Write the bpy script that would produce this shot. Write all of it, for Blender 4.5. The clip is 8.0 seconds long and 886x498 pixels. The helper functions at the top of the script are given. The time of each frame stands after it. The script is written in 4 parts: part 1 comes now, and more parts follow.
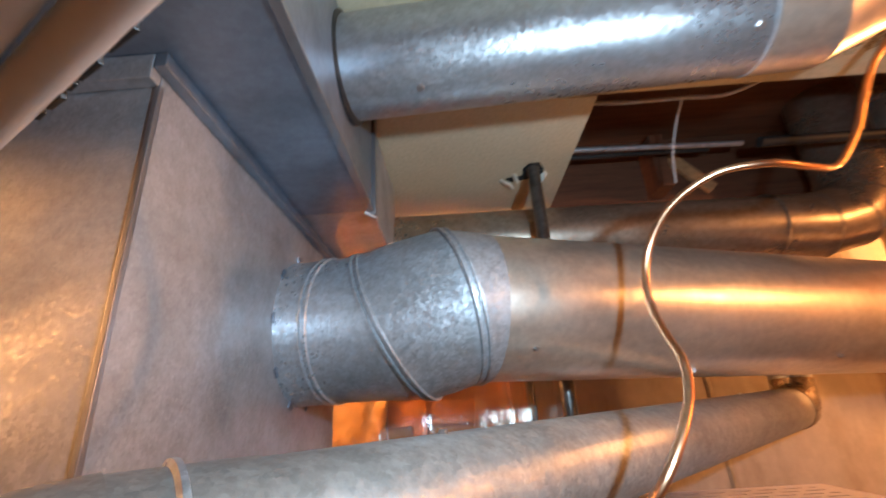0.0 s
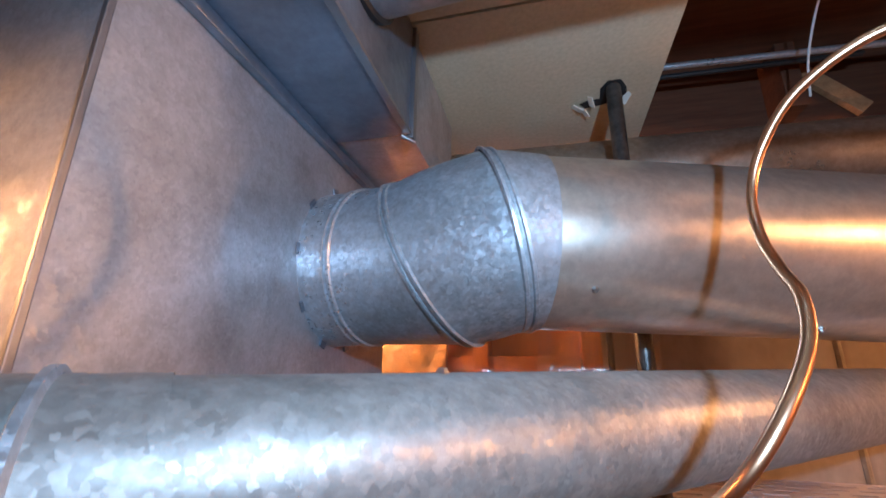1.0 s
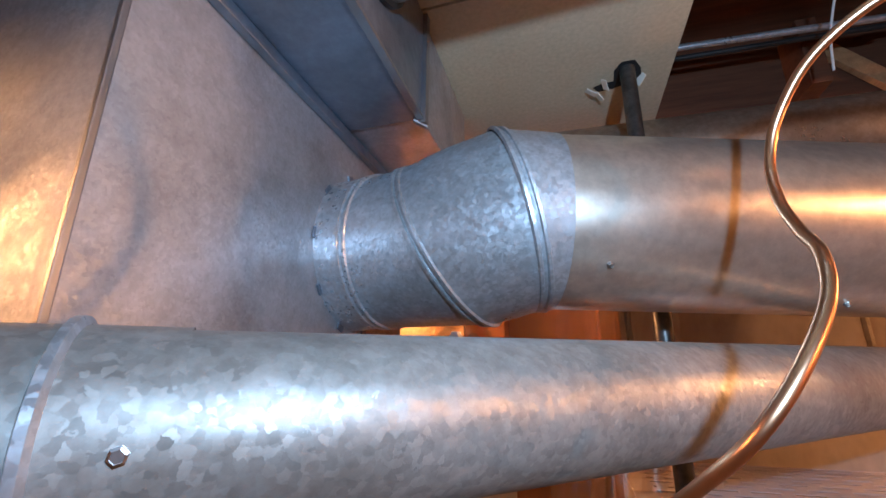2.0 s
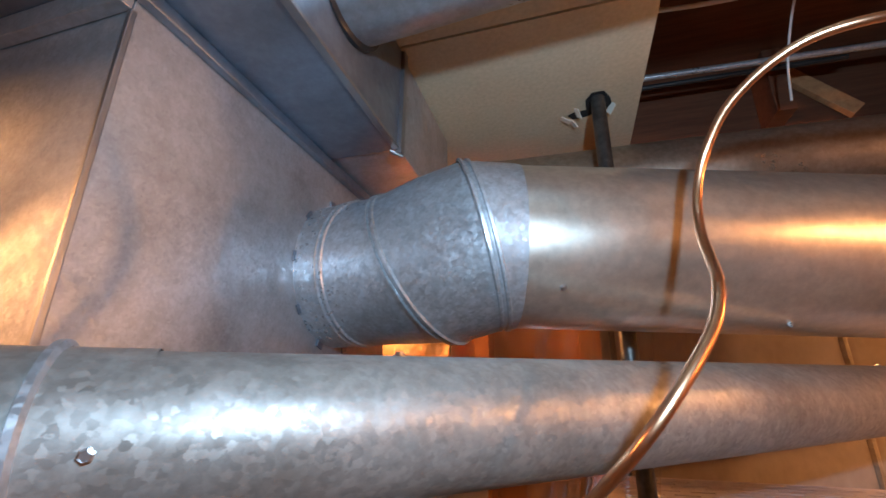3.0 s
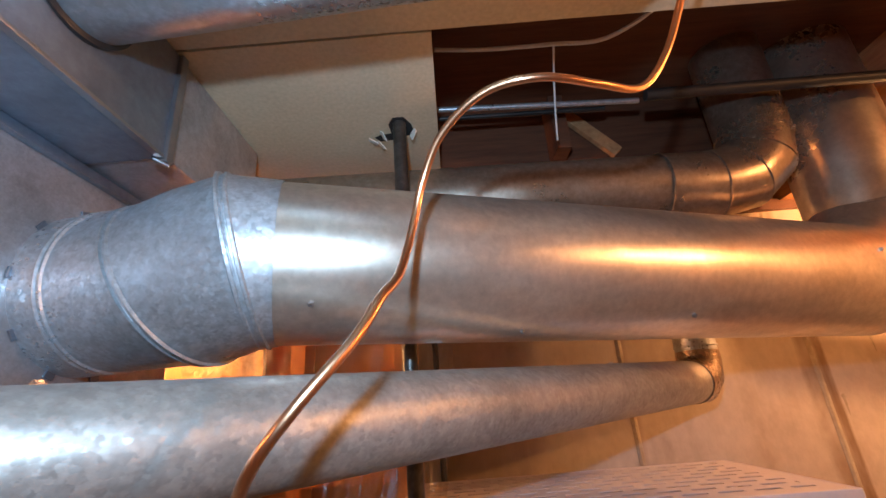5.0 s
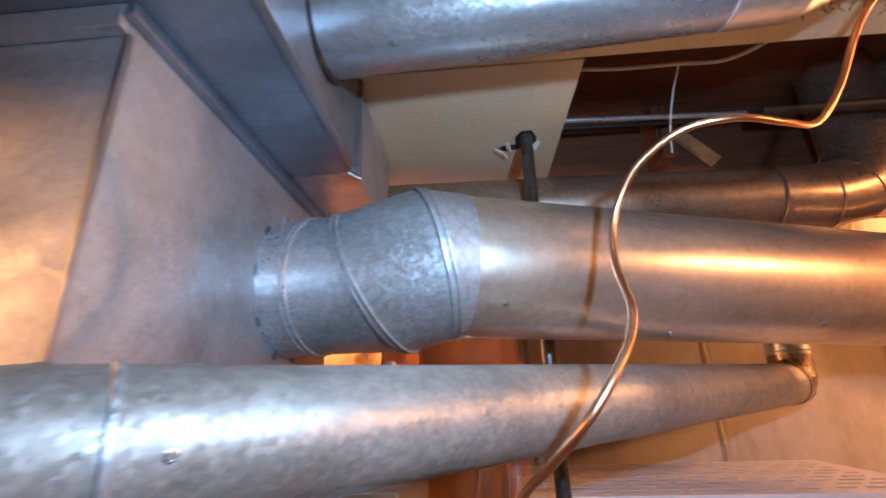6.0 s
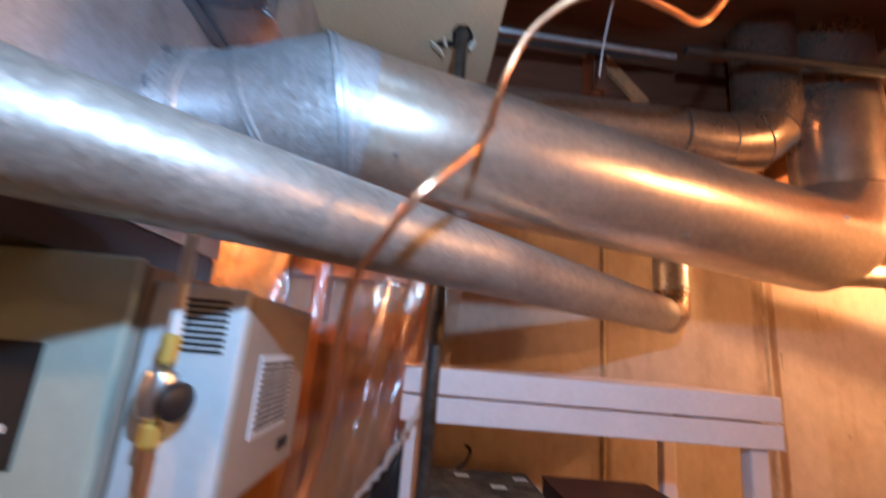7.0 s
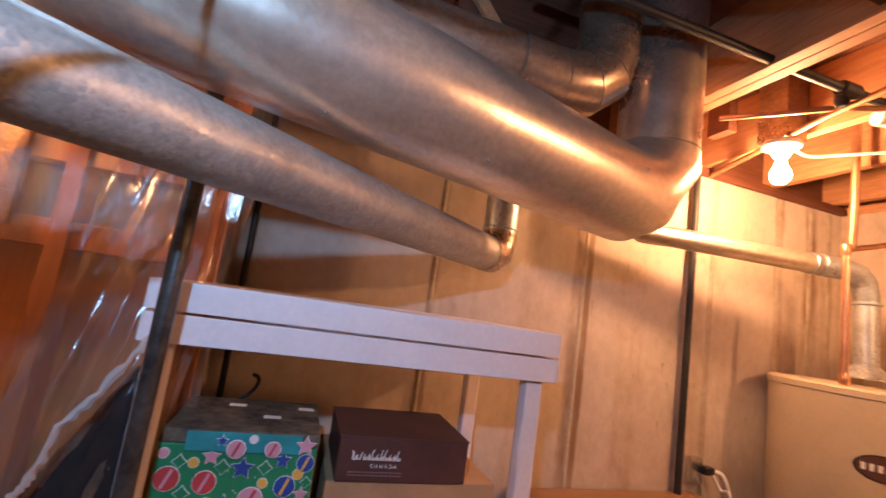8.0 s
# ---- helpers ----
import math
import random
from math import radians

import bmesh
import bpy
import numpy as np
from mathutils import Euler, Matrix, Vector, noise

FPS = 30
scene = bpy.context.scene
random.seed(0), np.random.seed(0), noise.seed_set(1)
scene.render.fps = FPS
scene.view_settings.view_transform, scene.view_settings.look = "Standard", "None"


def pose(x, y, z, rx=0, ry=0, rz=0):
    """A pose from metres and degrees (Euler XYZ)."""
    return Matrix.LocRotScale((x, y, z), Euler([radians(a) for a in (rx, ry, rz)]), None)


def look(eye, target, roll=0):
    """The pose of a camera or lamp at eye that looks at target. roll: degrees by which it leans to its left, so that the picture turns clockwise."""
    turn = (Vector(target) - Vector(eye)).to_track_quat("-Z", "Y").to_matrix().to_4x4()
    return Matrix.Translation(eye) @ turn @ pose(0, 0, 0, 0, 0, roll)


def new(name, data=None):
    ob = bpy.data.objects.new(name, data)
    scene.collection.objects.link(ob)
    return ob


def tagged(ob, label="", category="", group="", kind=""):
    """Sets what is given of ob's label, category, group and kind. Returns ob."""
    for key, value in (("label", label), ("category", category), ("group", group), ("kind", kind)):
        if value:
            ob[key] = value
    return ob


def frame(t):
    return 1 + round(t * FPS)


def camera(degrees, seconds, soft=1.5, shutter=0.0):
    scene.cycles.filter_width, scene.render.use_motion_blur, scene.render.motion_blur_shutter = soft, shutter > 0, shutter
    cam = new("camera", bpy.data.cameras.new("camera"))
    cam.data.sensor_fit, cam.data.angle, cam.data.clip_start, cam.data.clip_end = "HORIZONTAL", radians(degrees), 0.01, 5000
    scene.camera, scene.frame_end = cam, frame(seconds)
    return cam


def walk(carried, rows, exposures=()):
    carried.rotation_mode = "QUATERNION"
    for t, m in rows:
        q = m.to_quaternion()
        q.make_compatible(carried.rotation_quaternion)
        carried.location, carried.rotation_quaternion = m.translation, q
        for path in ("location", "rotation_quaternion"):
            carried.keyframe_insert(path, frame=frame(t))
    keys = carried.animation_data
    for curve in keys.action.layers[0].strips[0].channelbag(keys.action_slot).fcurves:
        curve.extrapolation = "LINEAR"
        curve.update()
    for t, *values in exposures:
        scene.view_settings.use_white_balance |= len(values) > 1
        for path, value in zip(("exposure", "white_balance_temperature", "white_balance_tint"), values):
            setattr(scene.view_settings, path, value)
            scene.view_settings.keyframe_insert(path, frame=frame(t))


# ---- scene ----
cam = camera(91.5, 8.0, shutter=0.4)
PATH = [
    (0, (-0.211, -0.908, 1.76), (-0.246, 0.96, 2.474), -3.6),
    (0.1, (-0.209, -0.897, 1.77), (-0.324, 0.99, 2.421), -2.0),
    (0.2, (-0.204, -0.884, 1.775), (-0.399, 1.008, 2.392), -1.0),
    (0.3, (-0.195, -0.868, 1.776), (-0.469, 1.016, 2.389), -0.8),
    (0.4, (-0.184, -0.849, 1.776), (-0.524, 1.024, 2.391), -1.0),
    (0.5, (-0.174, -0.83, 1.775), (-0.554, 1.034, 2.391), -0.9),
    (0.6, (-0.165, -0.817, 1.772), (-0.567, 1.044, 2.382), -0.4),
    (0.7, (-0.16, -0.807, 1.765), (-0.577, 1.053, 2.368), -0.1),
    (0.8, (-0.157, -0.8, 1.757), (-0.586, 1.061, 2.35), 0.2),
    (0.9, (-0.155, -0.794, 1.748), (-0.595, 1.068, 2.331), 0.4),
    (1, (-0.154, -0.79, 1.74), (-0.605, 1.072, 2.312), 0.6),
    (1.1, (-0.154, -0.785, 1.733), (-0.615, 1.077, 2.299), 0.6),
    (1.2, (-0.155, -0.781, 1.727), (-0.627, 1.079, 2.289), 0.6),
    (1.3, (-0.155, -0.779, 1.723), (-0.638, 1.08, 2.282), 0.6),
    (1.4, (-0.155, -0.777, 1.72), (-0.648, 1.08, 2.278), 0.5),
    (1.5, (-0.155, -0.775, 1.718), (-0.657, 1.078, 2.278), 0.4),
    (1.6, (-0.155, -0.776, 1.717), (-0.662, 1.076, 2.277), 0.3),
    (1.7, (-0.154, -0.777, 1.717), (-0.667, 1.072, 2.278), 0.3),
    (1.8, (-0.153, -0.78, 1.716), (-0.671, 1.068, 2.28), 0.3),
    (1.9, (-0.152, -0.782, 1.716), (-0.675, 1.063, 2.282), 0.2),
    (2, (-0.151, -0.785, 1.715), (-0.678, 1.058, 2.285), 0.2),
    (2.1, (-0.149, -0.789, 1.715), (-0.679, 1.052, 2.289), 0.2),
    (2.2, (-0.147, -0.793, 1.715), (-0.68, 1.046, 2.293), 0.2),
    (2.3, (-0.144, -0.797, 1.715), (-0.679, 1.04, 2.298), 0.2),
    (2.4, (-0.14, -0.8, 1.715), (-0.677, 1.034, 2.304), 0.2),
    (2.5, (-0.135, -0.804, 1.715), (-0.673, 1.028, 2.31), 0.2),
    (2.6, (-0.129, -0.807, 1.715), (-0.669, 1.022, 2.317), 0.2),
    (2.7, (-0.122, -0.81, 1.715), (-0.662, 1.017, 2.324), 0.3),
    (2.8, (-0.113, -0.812, 1.715), (-0.654, 1.012, 2.331), 0.3),
    (2.9, (-0.104, -0.814, 1.715), (-0.644, 1.008, 2.339), 0.4),
    (3, (-0.092, -0.814, 1.715), (-0.632, 1.005, 2.347), 0.4),
    (3.1, (-0.08, -0.812, 1.715), (-0.613, 1.005, 2.357), 0.4),
    (3.2, (-0.066, -0.808, 1.716), (-0.584, 1.01, 2.368), 0.2),
    (3.3, (-0.052, -0.802, 1.716), (-0.547, 1.019, 2.378), -0.2),
    (3.4, (-0.039, -0.797, 1.717), (-0.503, 1.03, 2.386), -0.5),
    (3.5, (-0.026, -0.792, 1.717), (-0.454, 1.041, 2.392), -0.8),
    (3.6, (-0.014, -0.79, 1.716), (-0.403, 1.052, 2.393), -1.2),
    (3.7, (-0.002, -0.788, 1.716), (-0.348, 1.062, 2.391), -1.5),
    (3.8, (0.013, -0.788, 1.715), (-0.286, 1.072, 2.387), -1.9),
    (3.9, (0.033, -0.786, 1.715), (-0.216, 1.082, 2.384), -2.4),
    (4, (0.06, -0.783, 1.714), (-0.138, 1.091, 2.383), -3.1),
    (4.1, (0.088, -0.78, 1.713), (-0.047, 1.101, 2.378), -3.8),
    (4.2, (0.101, -0.779, 1.712), (0.014, 1.106, 2.374), -4.1),
    (4.3, (0.101, -0.78, 1.711), (0.034, 1.105, 2.375), -4.3),
    (4.4, (0.101, -0.781, 1.71), (0.05, 1.104, 2.377), -4.4),
    (4.5, (0.1, -0.782, 1.709), (0.062, 1.102, 2.379), -4.5),
    (4.6, (0.098, -0.784, 1.709), (0.071, 1.099, 2.381), -4.5),
    (4.7, (0.095, -0.787, 1.708), (0.076, 1.096, 2.383), -4.6),
    (4.8, (0.091, -0.79, 1.707), (0.078, 1.092, 2.386), -4.6),
    (4.9, (0.085, -0.794, 1.707), (0.076, 1.086, 2.388), -4.6),
    (5, (0.078, -0.8, 1.706), (0.071, 1.08, 2.39), -4.5),
    (5.1, (0.068, -0.806, 1.706), (0.062, 1.072, 2.392), -4.5),
    (5.2, (0.056, -0.815, 1.706), (0.05, 1.063, 2.394), -4.5),
    (5.3, (0.042, -0.825, 1.706), (0.035, 1.053, 2.396), -4.5),
    (5.4, (0.021, -0.836, 1.712), (0.006, 1.044, 2.396), -4.3),
    (5.5, (-0.006, -0.847, 1.719), (-0.038, 1.034, 2.397), -4.1),
    (5.6, (-0.038, -0.857, 1.72), (-0.085, 1.024, 2.396), -4.1),
    (5.7, (-0.071, -0.867, 1.721), (-0.132, 1.016, 2.391), -3.9),
    (5.8, (-0.099, -0.879, 1.719), (-0.181, 1.006, 2.383), -3.3),
    (5.9, (-0.123, -0.892, 1.716), (-0.229, 0.994, 2.372), -2.5),
    (6, (-0.146, -0.906, 1.712), (-0.273, 0.981, 2.362), -1.8),
    (6.1, (-0.168, -0.922, 1.711), (-0.308, 0.968, 2.351), -1.2),
    (6.2, (-0.178, -0.934, 1.711), (-0.308, 0.959, 2.344), -0.5),
    (6.3, (-0.174, -0.941, 1.711), (-0.269, 0.954, 2.344), 0.7),
    (6.4, (-0.167, -0.946, 1.71), (-0.215, 0.949, 2.346), 2.1),
    (6.5, (-0.151, -0.954, 1.707), (-0.164, 0.942, 2.344), 3.3),
    (6.6, (-0.129, -0.959, 1.694), (-0.124, 0.939, 2.325), 3.8),
    (6.7, (-0.107, -0.96, 1.663), (-0.095, 0.943, 2.278), 4.1),
    (6.8, (-0.091, -0.944, 1.615), (-0.063, 0.966, 2.209), 4.3),
    (6.9, (-0.072, -0.913, 1.57), (-0.022, 1.008, 2.122), 4.7),
    (7, (-0.033, -0.885, 1.55), (0.037, 1.059, 2.015), 5.0),
    (7.1, (0.03, -0.872, 1.567), (0.073, 1.094, 1.93), 6.5),
    (7.2, (0.075, -0.856, 1.556), (0.167, 1.111, 1.909), 6.8),
    (7.3, (0.101, -0.837, 1.537), (0.266, 1.125, 1.889), 7.2),
    (7.4, (0.117, -0.823, 1.528), (0.346, 1.136, 1.856), 7.9),
    (7.5, (0.132, -0.813, 1.525), (0.418, 1.143, 1.829), 8.6),
    (7.6, (0.155, -0.803, 1.522), (0.498, 1.145, 1.819), 8.8),
    (7.7, (0.177, -0.798, 1.521), (0.579, 1.138, 1.816), 8.7),
    (7.8, (0.192, -0.798, 1.523), (0.65, 1.128, 1.813), 8.5),
    (7.9, (0.201, -0.798, 1.528), (0.713, 1.115, 1.81), 8.5),
    (8, (0.206, -0.798, 1.535), (0.771, 1.101, 1.807), 8.4),
]
walk(cam, [(t, look(eye, target, roll)) for t, eye, target, roll in PATH],
     [(0, 0.05, 8400, 10), (0.5, -0.05, 6900, 10), (1.5, -0.12, 6600, 10), (3.0, -0.22, 7600, 10), (3.5, -0.2, 7600, 10), (4.0, 0.02, 7000, 10), (5.5, 0.04, 7500, 10), (6.0, 0.08, 6900, 10), (6.5, 0.0, 6500, 10),
      (7.0, 0.18, 6500, 10), (7.5, 0.24, 6800, 10), (8.0, 0.16, 6000, 10)])

# ---- world, lamps, exposure ----
world = bpy.data.worlds.new("world")
scene.world = world
world.use_nodes = True
world.node_tree.nodes["Background"].inputs[0].default_value = (0.02, 0.018, 0.016, 1)
world.node_tree.nodes["Background"].inputs[1].default_value = 0.3

WARM, COOL = (1.0, 0.48, 0.205), (0.38, 0.64, 1.0)
BULB_GLOW = 920.0
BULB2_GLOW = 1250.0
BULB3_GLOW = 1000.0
FILL_BULB_GLOW = 250.0
TORCH = 33.0


def lamp(name, kind, place, target, power, colour, size):
    data = bpy.data.lights.new(name, kind)
    data.energy, data.color = power, colour
    data.shadow_soft_size = size
    if kind == "SPOT":
        data.spot_size, data.spot_blend = radians(170), 1.0
    ob = new(name, data)
    ob.matrix_world = look(place, target)
    return ob


# the white head lamp of whoever films, just above the walk
lamp("head_torch", "SPOT", (0.05, -0.93, 1.875), (-0.09, 0.0, 1.82), TORCH, COOL, 0.016)


# ---- materials ----
def material(name):
    m = bpy.data.materials.new(name)
    m.use_nodes = True
    return m, m.node_tree.nodes, m.node_tree.links, m.node_tree.nodes["Principled BSDF"]


def ramp(nodes, stops):
    r = nodes.new("ShaderNodeValToRGB")
    e = r.color_ramp.elements
    while len(e) < len(stops):
        e.new(0.5)
    for k, (pos, c) in zip(e, stops):
        k.position, k.color = pos, (*c, 1)
    return r


def noise_node(nodes, links, scale, detail=4, rough=0.6, stretch=None):
    co = nodes.new("ShaderNodeTexCoord")
    n = nodes.new("ShaderNodeTexNoise")
    n.inputs["Scale"].default_value, n.inputs["Detail"].default_value, n.inputs["Roughness"].default_value = scale, detail, rough
    if stretch:
        mp = nodes.new("ShaderNodeMapping")
        mp.inputs["Scale"].default_value = stretch
        links.new(co.outputs["Object"], mp.inputs[0])
        links.new(mp.outputs[0], n.inputs["Vector"])
    else:
        links.new(co.outputs["Object"], n.inputs["Vector"])
    return n


def bump(nodes, links, height, bsdf, strength, distance):
    b = nodes.new("ShaderNodeBump")
    b.inputs["Strength"].default_value, b.inputs["Distance"].default_value = strength, distance
    links.new(height, b.inputs["Height"])
    links.new(b.outputs[0], bsdf.inputs["Normal"])


def mixed(nodes, links, a, b, factor, mode="MIX"):
    m = nodes.new("ShaderNodeMix")
    m.data_type, m.blend_type = "RGBA", mode
    for sock, val in ((m.inputs[0], factor), (m.inputs[6], a), (m.inputs[7], b)):
        if hasattr(val, "is_output"):
            links.new(val, sock)
        elif isinstance(val, tuple):
            sock.default_value = (*val, 1)
        else:
            sock.default_value = val
    return m.outputs[2]


def matte(name, stops, scale=6, rough=0.75, grain=60, relief=0.0008, strength=0.4, metal=0.0, stretch=None, spec=0.4, grit=0.82):
    """Plain surface with stains at one scale and grain at another."""
    m, nodes, links, bsdf = material(name)
    big = noise_node(nodes, links, scale, 5, 0.65, stretch)
    col = ramp(nodes, stops)
    links.new(big.outputs["Fac"], col.inputs[0])
    fine = noise_node(nodes, links, grain, 3, 0.6, stretch)
    shade = ramp(nodes, [(0.3, (grit, grit, grit)), (0.7, (1.04, 1.04, 1.04))])
    links.new(fine.outputs["Fac"], shade.inputs[0])
    links.new(mixed(nodes, links, col.outputs[0], shade.outputs[0], 0.8, "MULTIPLY"), bsdf.inputs["Base Color"])
    bsdf.inputs["Roughness"].default_value, bsdf.inputs["Metallic"].default_value = rough, metal
    bsdf.inputs["Specular IOR Level"].default_value = spec
    bump(nodes, links, fine.outputs["Fac"], bsdf, strength, relief)
    return m


def galvanized(name, tint, flake=55.0, rough=0.36, contrast=0.35, dust=0.25, dents=0.0015, gloss_vary=0.06, crystal=0.004, mottled=0.10, metal=0.85, tilt=0.0):
    """Zinc-coated sheet: crystals of several greys and glosses, dust film, gentle dents."""
    m, nodes, links, bsdf = material(name)
    co = nodes.new("ShaderNodeTexCoord")
    warp = noise_node(nodes, links, flake * 1.3, 3)
    add = nodes.new("ShaderNodeVectorMath")
    add.operation = "MULTIPLY_ADD"
    add.inputs[1].default_value = (1.1 / flake, 1.1 / flake, 1.1 / flake)
    links.new(warp.outputs["Color"], add.inputs[0])
    links.new(co.outputs["Object"], add.inputs[2])
    v = nodes.new("ShaderNodeTexVoronoi")
    v.inputs["Scale"].default_value = flake
    links.new(add.outputs[0], v.inputs["Vector"])
    grey = nodes.new("ShaderNodeSeparateColor")
    links.new(v.outputs["Color"], grey.inputs[0])
    lo, hi = 1 - contrast, 1.0
    col = ramp(nodes, [(0.0, tuple(c * lo for c in tint)), (0.55, tuple(c * (lo + hi) / 2 for c in tint)), (1.0, tuple(c * hi for c in tint))])
    links.new(grey.outputs[0], col.inputs[0])
    cloud = noise_node(nodes, links, 5.0, 3, 0.5)
    film = ramp(nodes, [(0.42, (0, 0, 0)), (0.68, (1, 1, 1))])
    links.new(cloud.outputs["Fac"], film.inputs[0])
    lightly = nodes.new("ShaderNodeMath")
    lightly.operation = "MULTIPLY"
    lightly.inputs[1].default_value = dust
    links.new(film.outputs[0], lightly.inputs[0])
    grime = noise_node(nodes, links, 14.0, 3, 0.5, (0.35, 1.0, 1.0))
    spots = ramp(nodes, [(0.28, (0.74, 0.71, 0.68)), (0.58, (1.0, 1.0, 1.0))])
    links.new(grime.outputs["Fac"], spots.inputs[0])
    worn = mixed(nodes, links, col.outputs[0], (0.42, 0.41, 0.40), lightly.outputs[0])
    fleck = noise_node(nodes, links, 70.0, 4, 0.65)
    mottle = ramp(nodes, [(0.36, (1 - mottled, 1 - mottled * 1.1, 1 - mottled * 1.2)), (0.64, (1.0, 1.0, 1.0))])
    links.new(fleck.outputs["Fac"], mottle.inputs[0])
    stained = mixed(nodes, links, worn, spots.outputs[0], 0.8, "MULTIPLY")
    links.new(mixed(nodes, links, stained, mottle.outputs[0], 1.0, "MULTIPLY"), bsdf.inputs["Base Color"])
    mr = nodes.new("ShaderNodeMapRange")
    mr.inputs["To Min"].default_value, mr.inputs["To Max"].default_value = rough - gloss_vary, rough + gloss_vary
    links.new(grey.outputs[1], mr.inputs[0])
    more = nodes.new("ShaderNodeMath")
    more.operation = "MULTIPLY_ADD"
    more.inputs[1].default_value = dust * 0.5
    links.new(film.outputs[0], more.inputs[0])
    links.new(mr.outputs[0], more.inputs[2])
    uneven = nodes.new("ShaderNodeMath")
    uneven.operation = "MULTIPLY_ADD"
    uneven.inputs[1].default_value = -mottled * 0.35
    links.new(fleck.outputs["Fac"], uneven.inputs[0])
    links.new(more.outputs[0], uneven.inputs[2])
    links.new(uneven.outputs[0], bsdf.inputs["Roughness"])
    bsdf.inputs["Metallic"].default_value = metal
    dent = noise_node(nodes, links, 9.0, 2, 0.5)
    tiny = nodes.new("ShaderNodeMath")
    tiny.operation = "MULTIPLY_ADD"
    tiny.inputs[1].default_value = crystal
    links.new(grey.outputs[2], tiny.inputs[0])
    links.new(dent.outputs["Fac"], tiny.inputs[2])
    bump(nodes, links, tiny.outputs[0], bsdf, 0.5, dents)
    if tilt:
        lean = nodes.new("ShaderNodeVectorMath")
        lean.operation = "MULTIPLY_ADD"
        lean.inputs[1].default_value, lean.inputs[2].default_value = (tilt * 2,) * 3, (-tilt,) * 3
        links.new(v.outputs["Color"], lean.inputs[0])
        facing, total, unit = nodes.new("ShaderNodeNewGeometry"), nodes.new("ShaderNodeVectorMath"), nodes.new("ShaderNodeVectorMath")
        unit.operation = "NORMALIZE"
        links.new(facing.outputs["Normal"], total.inputs[0])
        links.new(lean.outputs[0], total.inputs[1])
        links.new(total.outputs[0], unit.inputs[0])
        links.new(unit.outputs[0], nodes["Bump"].inputs["Normal"])
    return m


def simple(name, colour, rough=0.5, metal=0.0, grain=80, relief=0.0003, vary=0.15, coat=0.0):
    c = colour
    m = matte(name, [(0.3, tuple(x * (1 - vary) for x in c)), (0.7, tuple(min(1, x * (1 + vary)) for x in c))], 9, rough, grain, relief, 0.3, metal, grit=0.95)
    m.node_tree.nodes["Principled BSDF"].inputs["Coat Weight"].default_value = coat
    return m


def glow(name, colour, strength):
    m, nodes, links, bsdf = material(name)
    bsdf.inputs["Base Color"].default_value = (1, 0.95, 0.9, 1)
    bsdf.inputs["Emission Color"].default_value = (*colour, 1)
    bsdf.inputs["Emission Strength"].default_value = strength
    return m


def wood(name, dark, light, along="x", rough=0.6):
    s = {"x": (1.2, 14, 14), "y": (14, 1.2, 14), "z": (14, 14, 1.2)}[along]
    return matte(name, [(0.25, dark), (0.5, tuple((a + b) / 2 for a, b in zip(dark, light))), (0.75, light)], 5, rough, 22, 0.001, 0.5, 0.0, s)


def film_sheet(name, tint, gloss=0.3):
    """Clear builder's plastic: mostly see-through, with glossy creases."""
    m, nodes, links, bsdf = material(name)
    nodes.remove(bsdf)
    clear = nodes.new("ShaderNodeBsdfTransparent")
    clear.inputs[0].default_value = (*tint, 1)
    gl = nodes.new("ShaderNodeBsdfGlossy")
    gl.inputs["Color"].default_value = (0.9, 0.9, 0.9, 1)
    gl.inputs["Roughness"].default_value = 0.2
    milk = nodes.new("ShaderNodeBsdfDiffuse")
    milk.inputs[0].default_value = (0.7, 0.66, 0.62, 1)
    crease = noise_node(nodes, links, 16, 4, 0.6, (2.0, 2.0, 0.6))
    b = nodes.new("ShaderNodeBump")
    b.inputs["Strength"].default_value, b.inputs["Distance"].default_value = 0.5, 0.008
    links.new(crease.outputs["Fac"], b.inputs["Height"])
    links.new(b.outputs[0], gl.inputs["Normal"])
    m1, m2 = nodes.new("ShaderNodeMixShader"), nodes.new("ShaderNodeMixShader")
    m1.inputs[0].default_value = gloss
    links.new(clear.outputs[0], m1.inputs[1])
    links.new(gl.outputs[0], m1.inputs[2])
    m2.inputs[0].default_value = 0.05
    links.new(m1.outputs[0], m2.inputs[1])
    links.new(milk.outputs[0], m2.inputs[2])
    links.new(m2.outputs[0], nodes["Material Output"].inputs[0])
    return m


GALV = galvanized("galvanized_bright", (0.70, 0.76, 0.82), 230, 0.39, 0.20, 0.25, 0.0010, 0.10, 0.004, 0.18, 0.72, 0.06)
# warm reflections of timber and wall are put into this tint
GALV_DUCT = galvanized("galvanized_duct_warmed", (0.88, 0.79, 0.68), 90, 0.33, 0.06, 0.10, 0.0020, 0.02, 0.0, 0.14, 0.84, 0.012)
# darker tint than the bright zinc, for the overhead run
GALV_TOP = galvanized("galvanized_overhead", (0.52, 0.56, 0.60), 200, 0.33, 0.14, 0.25, 0.0015, 0.06, 0.004, 0.16, 0.82, 0.05)
GALV_NEAR = galvanized("galvanized_spangled", (0.46, 0.44, 0.41), 200, 0.46, 0.14, 0.3, 0.0010, 0.10, 0.004, 0.18, 0.62, 0.055)
GALV_SHEET = galvanized("galvanized_sheet", (0.56, 0.57, 0.60), 300, 0.42, 0.14, 0.6, 0.002, 0.08, 0.004, 0.14, 0.7, 0.05)
GALV_BLUE = galvanized("galvanized_dark_blue", (0.32, 0.38, 0.46), 120, 0.42, 0.08, 0.2, 0.002, 0.03)
# reflection of the dark joists put into a browner copy of the duct zinc
GALV_RISER = galvanized("galvanized_riser_shaded", (0.72, 0.59, 0.47), 90, 0.30, 0.06, 0.3, 0.0030, 0.02, 0.0, 0.16, 0.82)
